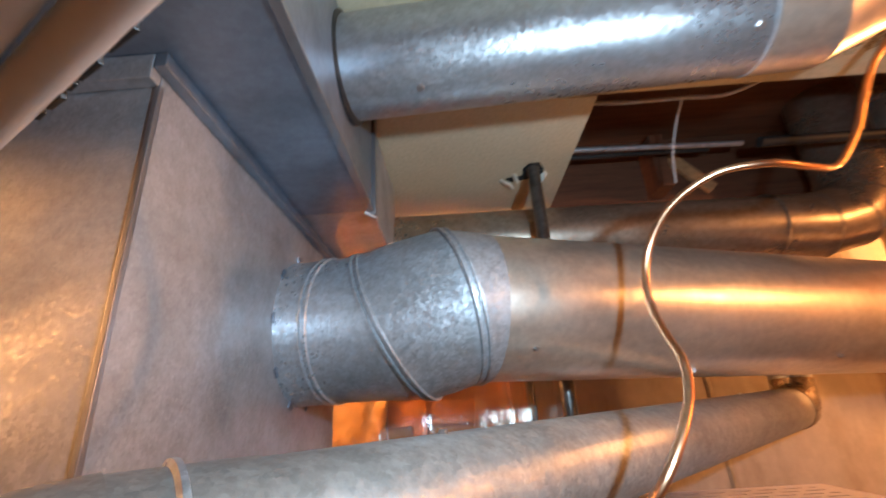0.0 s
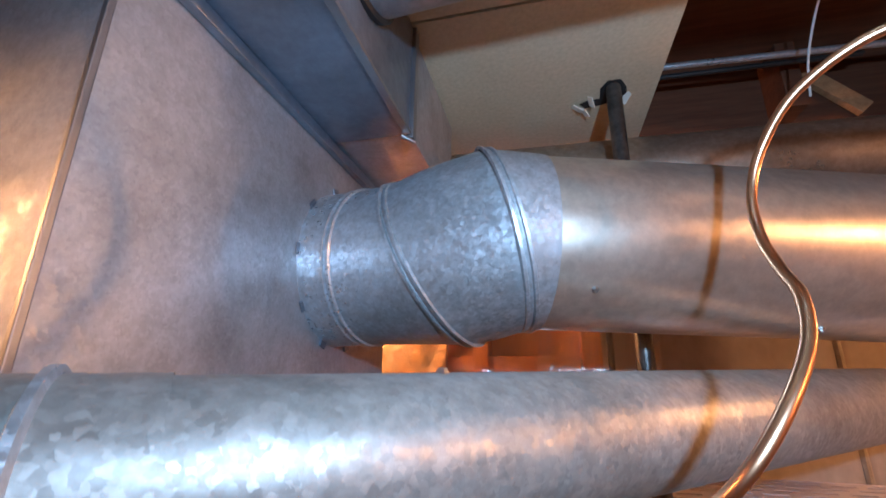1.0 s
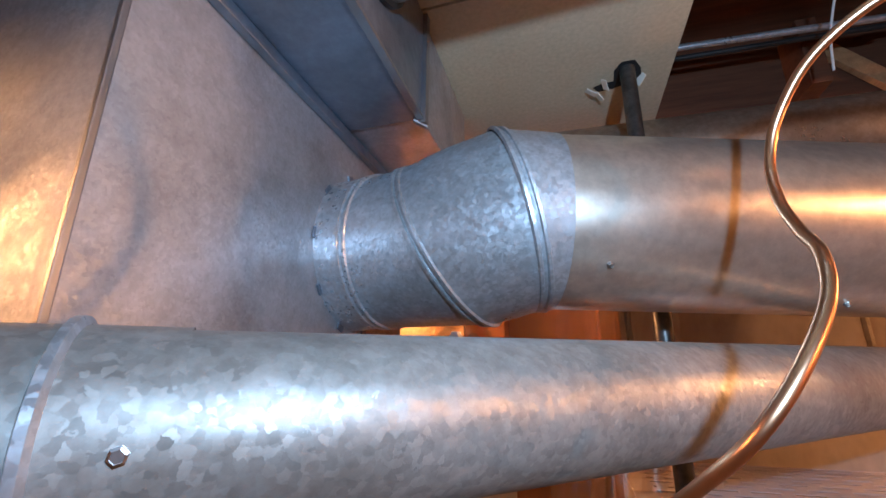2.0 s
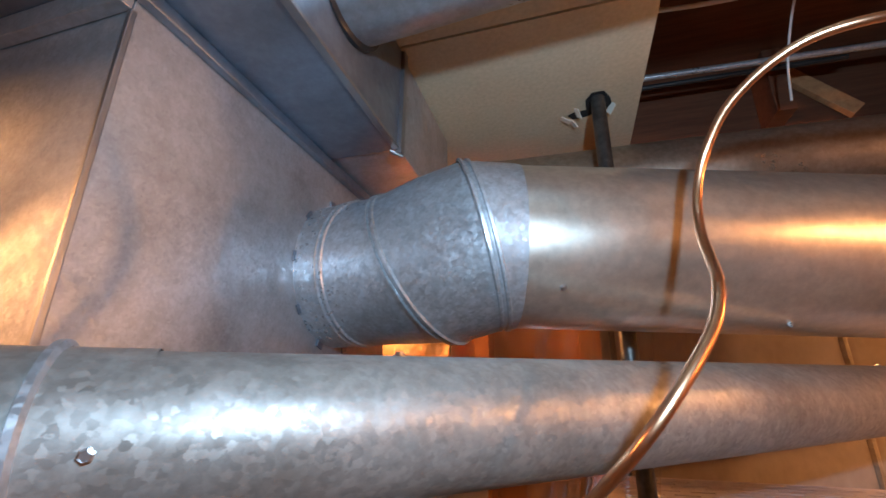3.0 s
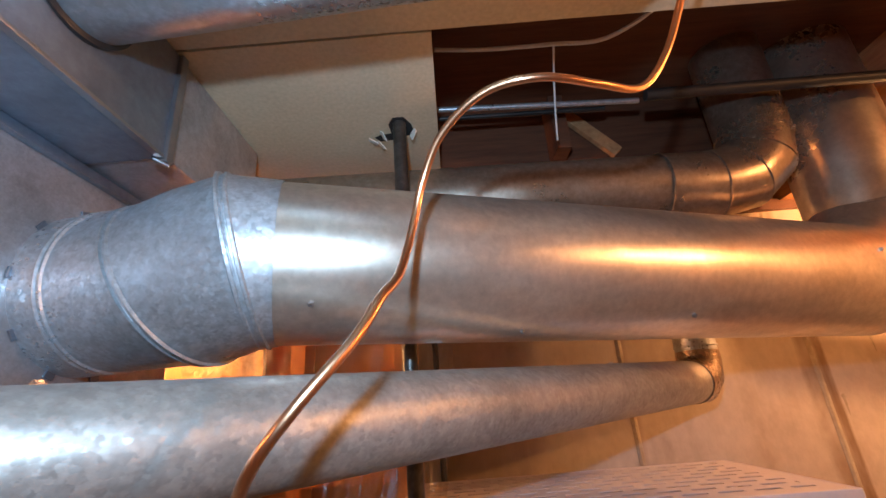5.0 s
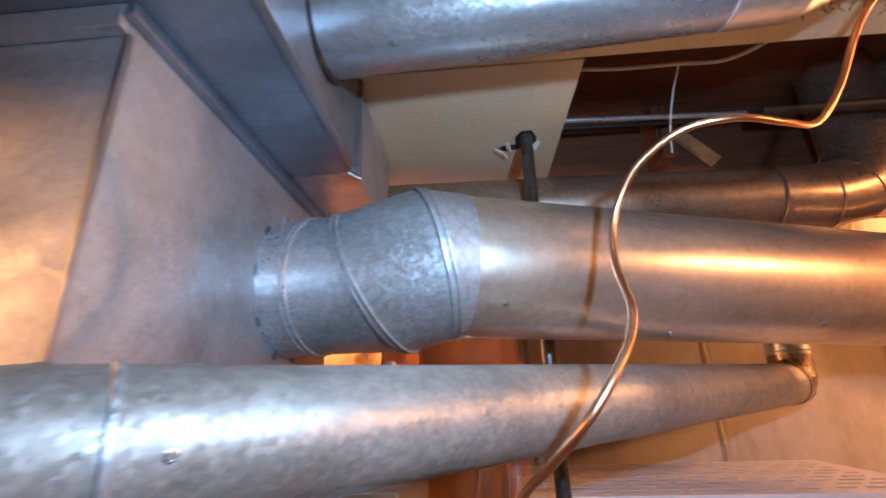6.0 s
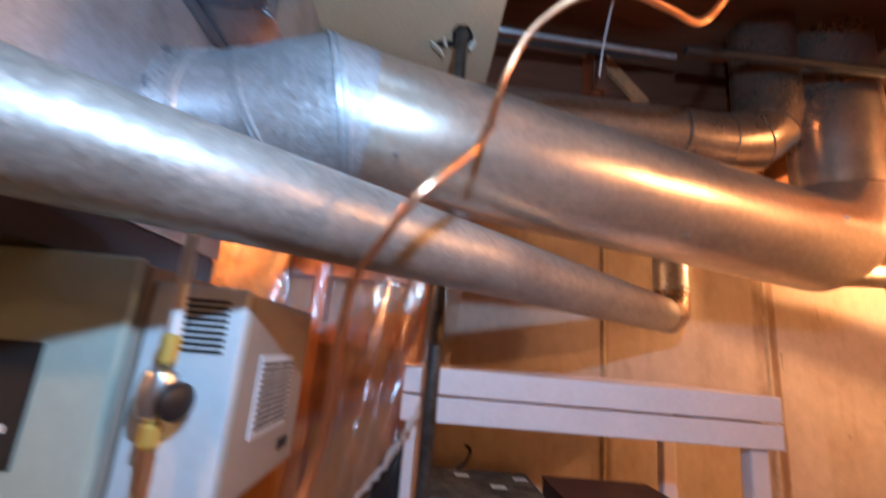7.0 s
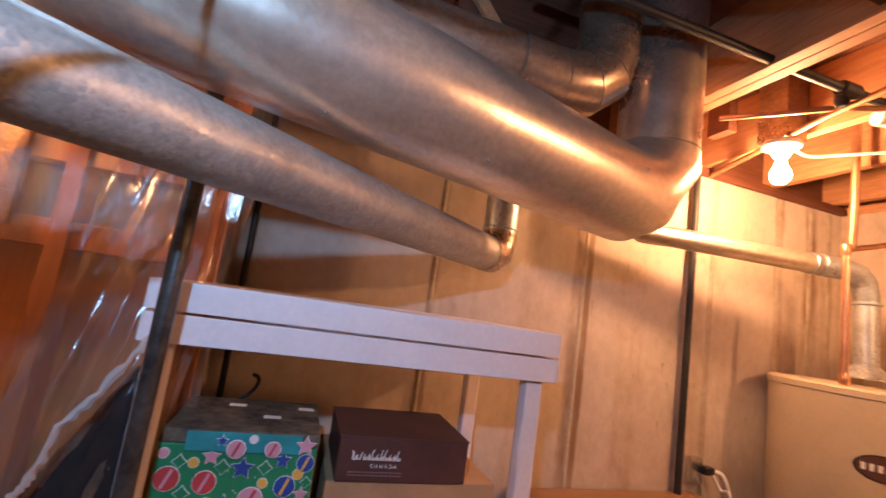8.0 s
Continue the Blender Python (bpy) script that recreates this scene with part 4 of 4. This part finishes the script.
def disc(cx, cz, r, y, n=18, squash=1.0):
    return prism([(cx + r * math.cos(2 * math.pi * k / n), cz + r * squash * math.sin(2 * math.pi * k / n)) for k in range(n)], y, y + 0.0012)


gift = thing("gift_box", (0.16, 0.24, 0.986), "green gift-wrapped box printed with stars and baubles, dusty dark lid", "box")
GY = 0.128
part("body", box((0.004, GY, 0.986), (0.284, 0.37, 1.225), 0.003), GREEN, gift)
part("lid", box((0.002, GY - 0.002, 1.226), (0.286, 0.372, 1.252), 0.003), DARKTOP, gift, "dark dusty lid")
part("foil_strip", box((0.048, GY - 0.0045, 1.214), (0.252, GY - 0.0022, 1.249), 0.001), TEAL, gift, "teal foil strip")
rg = random.Random(11)
prints = [("printed_star", BLUE, 0.153, 1.185, 0.021), ("printed_bauble", RED, 0.092, 1.158, 0.020), ("printed_bauble", RED, 0.029, 1.163, 0.021), ("printed_star", PINK, 0.096, 1.204, 0.016),
          ("printed_bauble", YELLOW, 0.068, 1.192, 0.0085), ("printed_bauble", YELLOW, 0.255, 1.177, 0.0095), ("printed_bauble", YELLOW, 0.193, 1.159, 0.0086), ("printed_bauble", BLUE, 0.234, 1.154, 0.019),
          ("printed_star", BLUE, 0.223, 1.202, 0.016), ("printed_bauble", BLUE, 0.266, 1.198, 0.016), ("printed_star", PINK, 0.262, 1.231, 0.019), ("printed_bauble", PINK, 0.201, 1.222, 0.014),
          ("printed_bauble", PINK, 0.136, 1.220, 0.016), ("printed_leaf", GREEN, 0.118, 1.186, 0.0135), ("printed_leaf", GREEN, 0.193, 1.187, 0.013), ("printed_leaf", GREEN, 0.044, 1.193, 0.0124),
          ("printed_leaf", GREEN, 0.058, 1.138, 0.0133), ("printed_bauble", PINK, 0.016, 1.207, 0.0085), ("printed_bauble", PINK, 0.176, 1.129, 0.022), ("printed_star", PINK, 0.266, 1.140, 0.014),
          ("printed_leaf", GREEN, 0.273, 1.163, 0.010), ("printed_bauble", WHITE, 0.164, 1.239, 0.007), ("printed_star", BLUE, 0.110, 1.234, 0.010), ("printed_star", BLUE, 0.13, 1.12, 0.018), ("printed_bauble", YELLOW, 0.10, 1.122, 0.009)]
for nme, mat, x, z, r in prints:
    y = GY - 0.0016 if z < 1.21 else GY - 0.006
    tip = {"printed_star": (5, 0.48), "printed_leaf": (4, 0.62), "printed_bauble": (0, 0)}[nme]
    part("printed_outline", star(x, z, r + 0.0016, y, *tip) if tip[0] else disc(x, z, r + 0.0012, y), WHITE, gift)
    o = part(nme, star(x, z, r, y - 0.0008, *tip) if tip[0] else disc(x, z, r, y - 0.0008), mat, gift)
    if nme == "printed_bauble" and r > 0.012:
        stripe = {RED: PINK, BLUE: YELLOW, PINK: RED}[mat]
        part("printed_stripe", prism([(x - r * 0.45, z - r * 0.75), (x - r * 0.2, z - r * 0.85), (x + r * 0.45, z + r * 0.75), (x + r * 0.2, z + r * 0.85)], y - 0.0014, y), stripe, gift)
for k in range(26):
    x, z = rg.uniform(0.012, 0.276), rg.uniform(1.02, 1.208)
    part("printed_dot", disc(x, z, 0.0012, GY - 0.001, 6), WHITE, gift)
for x, y in ((0.09, 0.30), (0.24, 0.30), (0.17, 0.22)):
    part("label_scrap", box((x, y, 1.2522), (x + 0.035, y + 0.02, 1.2532), 0), TORN, gift, "pale paper scrap")

cord = thing("cable", (0.16, 0.39, 1.25), "short black cable curling up behind the gift box", "cable")
part("strand", sweep(curve([(0.09, 0.385, 0.99), (0.088, 0.388, 1.2), (0.10, 0.39, 1.243), (0.115, 0.39, 1.256), (0.128, 0.39, 1.271), (0.136, 0.39, 1.289), (0.132, 0.39, 1.303), (0.119, 0.392, 1.307)], 6), 0.0045, 10), RUBBER, cord, smooth=True)
carton = thing("cardboard_carton", (0.46, 0.3, 0.986), "plain brown cardboard carton on the lower shelf", "box")
part("body", box((0.31, 0.125, 0.986), (0.68, 0.42, 1.168), 0.003), CARDBOARD, carton)
wb = thing("shoe_box", (0.46, 0.28, 1.17), "dark maroon lidded card box with white printed lettering", "box")
WY = 0.118
part("body", box((0.325, WY, 1.1695), (0.602, 0.345, 1.2525), 0.002), CARD_BROWN, wb)
part("lid", box((0.323, WY - 0.001, 1.253), (0.604, 0.347, 1.2575), 0.0015), CARD_BROWN, wb)


def stroke(points, width):
    """A flat pen stroke on the front of the box."""
    bm = bmesh.new()
    row = []
    for k, (u, v) in enumerate(points):
        w = width * (1.0 if 0 < k < len(points) - 1 else 0.5)
        row.append([bm.verts.new((u - w, WY - 0.0012, v)), bm.verts.new((u + w, WY - 0.0012, v + w * 0.4)), bm.verts.new((u + w, WY + 0.001, v + w * 0.4)), bm.verts.new((u - w, WY + 0.001, v))])
    for r0, r1 in zip(row, row[1:]):
        for k in range(4):
            bm.faces.new((r0[k], r0[(k + 1) % 4], r1[(k + 1) % 4], r1[k]))
    return bm


# the maker's mark, as a run of curling pen strokes
part("logo_stroke", stroke([(0.352, 1.229), (0.356, 1.226), (0.355, 1.213), (0.360, 1.211), (0.363, 1.222), (0.364, 1.213), (0.369, 1.212), (0.374, 1.228)], 0.0017), WHITE, wb)
for k in range(9):
    x, tall = 0.377 + k * 0.0088, 0.021 if k in (2, 4, 5, 8) else 0.012
    sway = 0.0012 * math.sin(k * 2.1)
    part("logo_stroke", stroke([(x + 0.003, 1.212 + tall), (x + sway, 1.212 + tall * 0.55), (x, 1.2125), (x + 0.0025, 1.2115), (x + 0.0045, 1.219 + sway), (x + 0.0055, 1.212)], 0.0013), WHITE, wb)
text = bpy.data.curves.new("canada", "FONT")
text.body, text.size, text.extrude, text.align_x, text.space_character = "CANADA", 0.0105, 0.0004, "LEFT", 1.45
tmp = new("text_source", text)
me = bpy.data.meshes.new_from_object(tmp.evaluated_get(bpy.context.evaluated_depsgraph_get()))
bpy.data.objects.remove(tmp)
me.materials.append(WHITE)
word = new("lettering", me)
word.parent = wb
word.matrix_parent_inverse = Matrix.Translation(-wb.location)
word.matrix_basis = Matrix.Translation((0.392, WY - 0.0012, 1.1975)) @ pose(0, 0, 0, 90, 0, 0)
for k in range(2):
    for j in range(12):
        part("printed_bar", box((0.350 + j * 0.0093, WY - 0.0008, 1.187 - 0.006 * k), (0.3575 + j * 0.0093, WY + 0.001, 1.1895 - 0.006 * k), 0), PINKISH, wb)

# black bag under the plastic
bag = thing("rubbish_bag", (-0.12, 0.15, 0), "tall shiny black plastic bag standing under clear plastic", "bag")
bm = bmesh.new()
bmesh.ops.create_uvsphere(bm, u_segments=72, v_segments=90, radius=1)
for v in bm.verts:
    p = v.co.copy()
    z = (p.z * 0.5 + 0.5) * 1.385
    left = -0.31 if z < 0.95 else -0.31 + (z - 0.95) * 0.56
    right = 0.0 if z > 1.0 else 0.05
    f = 0.14 * noise.noise(Vector((p.x * 3, p.y * 3, p.z * 6))) + 0.10 * noise.noise(Vector((p.x * 8, p.y * 8, p.z * 16))) + 0.05 * (1 - 2 * abs(noise.noise(Vector((p.x * 9, p.y * 9, p.z * 22)))))
    ring = max(0.02, 1 - p.z * p.z) ** -0.28
    mid, half = (left + right) / 2, (right - left) / 2
    v.co = (mid + p.x * half * min(ring, 1.6) * (0.88 + f), 0.18 + p.y * 0.11 * min(ring, 1.6) * (0.88 + f), max(0.0, z))
part("bag", bm, BAG, bag, smooth=True, angle=180)
hem = thing("plastic_hem", (-0.12, 0.05, 1.2), "pale gathered edge of clear plastic lying along the black bag", "plastic sheet")
line = curve([(-0.012, 0.06, 1.47), (-0.026, 0.05, 1.422), (-0.073, 0.05, 1.334), (-0.12, 0.05, 1.265), (-0.14, 0.05, 1.192), (-0.156, 0.05, 1.16), (-0.20, 0.05, 1.05), (-0.25, 0.05, 0.9), (-0.3, 0.07, 0.5), (-0.32, 0.1, 0.01)], 7)
bm = bmesh.new()
rh = random.Random(21)
rows = []
for k, p in enumerate(line):
    jog = rh.uniform(-0.004, 0.004) if k % 2 else 0.0
    wide = rh.uniform(0.003, 0.008)
    out, fold = Vector((-0.80, -0.1, 0.6)), Vector((0.1, -1, 0.1))
    rows.append([bm.verts.new(p + out * (o * wide + jog) + fold * h) for o, h in ((-1, 0), (-0.2, 0.004), (1, 0.001), (1, -0.0006), (-0.2, 0.0022), (-1, -0.0012))])
for r0, r1 in zip(rows, rows[1:]):
    for k in range(6):
        bm.faces.new((r0[k], r0[(k + 1) % 6], r1[(k + 1) % 6], r1[k]))
part("fold", bm, HEM, hem, smooth=True)

# ---- bench, outlet and water heater ----
bench = thing("workbench", (1.4, 0.45, 0), "low bench with brown wooden top and chrome-lined dark edge", "bench")
part("top", box((0.98, 0.34, 0.93), (1.80, 0.622, 0.965), 0.003), BENCH, bench)
part("edge_band", box((0.98, 0.332, 0.925), (1.80, 0.339, 0.955), 0.001), RUBBER, bench)
part("chrome_strip", box((0.98, 0.329, 0.957), (1.80, 0.3395, 0.966), 0.001), CHROME, bench)
part("front", box((1.0, 0.36, 0.06), (1.78, 0.61, 0.928), 0.003), CARD_BROWN, bench)
outlet = thing("wall_outlet", (1.80, 0.62, 1.05), "metal wall outlet box with a black and white plug", "outlet")
part("plate", box((1.765, 0.60, 1.0), (1.825, 0.629, 1.10), 0.004), CHROME, outlet)
part("plug", box((1.80, 0.565, 1.045), (1.85, 0.60, 1.075), 0.006), RUBBER, outlet)
part("cord", sweep(curve([(1.85, 0.58, 1.06), (1.88, 0.56, 1.05), (1.90, 0.55, 1.0), (1.91, 0.56, 0.97)], 5), 0.009, 10), PVC, outlet, smooth=True)
part("spare_cord", sweep(curve([(1.84, 0.57, 1.05), (1.86, 0.55, 1.0), (1.86, 0.5, 0.95), (1.86, 0.5, 0.4), (1.88, 0.55, 0.02)], 5), 0.006, 10), PVC, outlet, smooth=True)

HC, HR, HT = Vector((2.275, 0.32, 0)), 0.295, 1.475
heater = thing("water_heater", (HC.x, HC.y, 0), "beige cylindrical gas water heater with oval badge", "water heater")
part("tank", lathe([(HR - 0.01, 0.03), (HR, 0.05), (HR, HT - 0.03), (HR + 0.003, HT - 0.028), (HR + 0.003, HT - 0.008), (HR - 0.006, HT), (0.05, HT + 0.004)], HC, 72), HEATER, heater, smooth=True)
part("draft_hood", lathe([(0.075, 0), (0.078, 0.006), (0.045, 0.045), (0.04, 0.05)], (HC.x, HC.y, HT + 0.03), 28), GALV, heater, smooth=True)
for a in (0.5, 2.6, 4.7):
    part("hood_leg", box((-0.004, -0.004, 0), (0.004, 0.004, 0.04), 0, m=Matrix.Translation((HC.x + 0.06 * math.cos(a), HC.y + 0.06 * math.sin(a), HT))), GALV, heater)
aim = Vector((0.22 - HC.x, -0.75 - HC.y, 0)).normalized()
aim = Matrix.Rotation(0.17, 3, "Z") @ aim
bm = bmesh.new()
for rr, dep, mat, nm in ((1.0, 0.0012, INK, "badge"), (0.9, 0.002, CARD_BROWN, "badge_face")):
    bm = bmesh.new()
    tv = Vector((-aim.y, aim.x, 0))
    strips = []
    for k in range(25):
        t = math.pi * k / 24
        u, w = -0.075 * rr * math.cos(t), 0.042 * rr * max(math.sin(t), 0.02)
        dvec = aim * math.cos(u / HR) + tv * math.sin(u / HR)
        strips.append([bm.verts.new(Vector((HC.x, HC.y, 1.235 + h)) + dvec * (HR + dep)) for h in (-w, w)])
    for (p, q), (p2, q2) in zip(strips, strips[1:]):
        bm.faces.new((p, p2, q2, q))
    part(nm, bm, mat, heater, "dark oval badge")
for k in range(5):
    ang = (-0.05 + 0.02 * k) / HR
    dvec = aim * math.cos(ang) + Vector((-aim.y, aim.x, 0)) * math.sin(ang)
    part("badge_bar", box((-0.006, -0.0006, -0.011), (0.006, 0.0006, 0.011), 0, m=Matrix.Translation(Vector((HC.x, HC.y, 1.235)) + dvec * (HR + 0.003)) @ Matrix.Rotation(math.atan2(dvec.y, dvec.x) + math.pi / 2, 4, "Z")), WHITE, heater)

vent = thing("vent_pipe", (1.8, 0.28, 1.9), "galvanized vent pipe running from the water heater along the wall", "vent pipe")
VB, VC = Vector((1.48, 0.465, 1.920)), Vector((2.17, 0.335, 1.912))
VD = (VC - VB).normalized()
part("horizontal_run", sweep([(1.285, 0.495, 2.54), (1.285, 0.495, 1.985), (1.30, 0.493, 1.935), (1.345, 0.487, 1.917), VB, VC - VD * 0.06], 0.038, 36, False), GALV_DUCT, vent, smooth=True)
part("elbow", sweep([VC - VD * 0.13, VC, VC + Vector((0.055, -0.008, -0.012)), VC + Vector((0.09, -0.013, -0.045)), Vector((HC.x, HC.y, 1.81))], 0.0405, 36, False), GALV, vent, smooth=True, angle=15)
part("drop", sweep([(HC.x, HC.y, 1.82), (HC.x, HC.y, HT + 0.07)], 0.038, 36, False), GALV, vent, smooth=True)
for off in (-0.15, -0.11):
    part("bead", band(VC + VD * off, VD, 0.0405, 0.012, 0.0025), GALV, vent, smooth=True)
part("bead", band((HC.x, HC.y, 1.79), (0, 0, 1), 0.0405, 0.012, 0.004), GALV, vent, smooth=True)

wp = thing("water_pipe", (2.1, 0.2, 1.9), "copper water pipes soldered above the heater", "pipe")
part("hot_riser", sweep([(2.02, 0.243, HT), (2.02, 0.245, 1.96)], 0.011, 16), COPPER, wp, smooth=True)
part("cross_run", sweep(curve([(2.02, 0.245, 1.955), (2.14, 0.235, 1.985), (2.3, 0.25, 2.02), (2.6, 0.27, 2.03)], 4), 0.010, 14), COPPER_OLD, wp, smooth=True)
part("upper_riser", sweep([(2.045, 0.242, 1.962), (2.04, 0.232, 2.15), (2.04, 0.226, 2.53)], 0.013, 14), COPPER_OLD, wp, smooth=True)
part("tee", lathe([(0.013, -0.02), (0.015, -0.015), (0.015, 0.015), (0.013, 0.02)], (2.02, 0.245, 1.955), 14), COPPER, wp, smooth=True)
part("elbow_joint", lathe([(0.013, -0.02), (0.016, -0.01), (0.016, 0.01), (0.013, 0.02)], (2.02, 0.243, HT + 0.02), 14), COPPER, wp, smooth=True)
waste = thing("waste_pipe", (1.72, -0.02, 2.27), "short white plastic pipe end slung below the joists", "pipe")
part("pipe", sweep([(1.70, -0.01, 2.272), (2.5, -0.30, 2.272)], 0.024, 24), PVC, waste, smooth=True)
part("collar", sweep([(1.745, -0.0263, 2.272), (1.79, -0.0426, 2.272)], 0.029, 24), PVC, waste, smooth=True)
wq = thing("water_pipe", (1.7, 0.3, 2.28), "aged copper pipes slung below the joists", "pipe")
part("run", sweep([(1.79, 0.62, 2.275), (1.61, 0.07, 2.28), (1.55, -0.2, 2.28), (1.45, -0.8, 2.28)], 0.010, 14), COPPER_OLD, wq, smooth=True)
part("branch", sweep([(1.40, 0.25, 2.288), (1.60, 0.03, 2.29), (1.9, -0.15, 2.29)], 0.009, 14), COPPER_OLD, wq, smooth=True)
part("shutoff", lathe([(0.012, -0.03), (0.018, -0.02), (0.018, 0.02), (0.012, 0.03)], (1.565, 0.0, 2.30), 12), IRON, wq, smooth=True)


def ceiling_lamp(place, mat, label):
    o = thing("ceiling_lamp", place, label, "lamp")
    x, y, z = place
    part("holder", lathe([(0.058, 0.0), (0.056, -0.014), (0.035, -0.026), (0.022, -0.05)][::-1], (x, y, z + 0.115), 32), PORCELAIN, o, "white porcelain holder", smooth=True)
    part("outlet_box", box((x - 0.05, y - 0.05, z + 0.115), (x + 0.05, y + 0.05, 2.541), 0.003), GALV_BROWN, o, "square metal ceiling box")
    part("bulb", lathe([(0.004, -0.031), (0.016, -0.027), (0.027, -0.014), (0.030, 0.0), (0.027, 0.015), (0.018, 0.034), (0.013, 0.052), (0.012, 0.066)], (x, y, z), 28), mat, o, "lit bare bulb", smooth=True)
    return o


ceiling_lamp((1.674, 0.24, 2.152), BULB, "bare lit bulb in a white porcelain ceiling holder")
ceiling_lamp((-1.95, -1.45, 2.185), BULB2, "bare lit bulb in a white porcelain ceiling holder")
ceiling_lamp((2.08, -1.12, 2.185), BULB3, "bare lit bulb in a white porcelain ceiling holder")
# unseen fill bulb, added behind the plenum to brighten the partition
ceiling_lamp((-0.69, 0.20, 1.93), FILL_BULB, "bare lit bulb in a white porcelain ceiling holder")
wc = thing("cable", (1.9, 0.3, 2.29), "white electric cable running from the ceiling lamp", "cable")
part("strand", sweep(curve([(1.80, 0.285, 2.292), (1.88, 0.28, 2.285), (1.97, 0.22, 2.295), (2.1, 0.1, 2.298), (2.5, -0.1, 2.298)], 5), 0.006, 10), PVC, wc, smooth=True)

# loose wool above the ceiling board's edge
wool = thing("insulation_wool", (0.55, -0.27, 2.3), "brown loose insulation wool poking out by the joist", "insulation", kind="stuff")
bm = bmesh.new()
rw = random.Random(5)
for k in range(260):
    c = Vector((rw.uniform(0.40, 0.62), rw.uniform(-0.40, -0.32), 2.298 + rw.uniform(-0.015, 0.004)))
    dv = Vector((rw.uniform(-1, 1), rw.uniform(-1, 1), rw.uniform(-1.0, 0.3))) * 0.014
    sweep([c, c + dv * 0.5 + Vector((0, 0, 0.002)), c + dv], 0.0009, 4, True, bm=bm)
part("fibres", bm, FLUFF, wool)
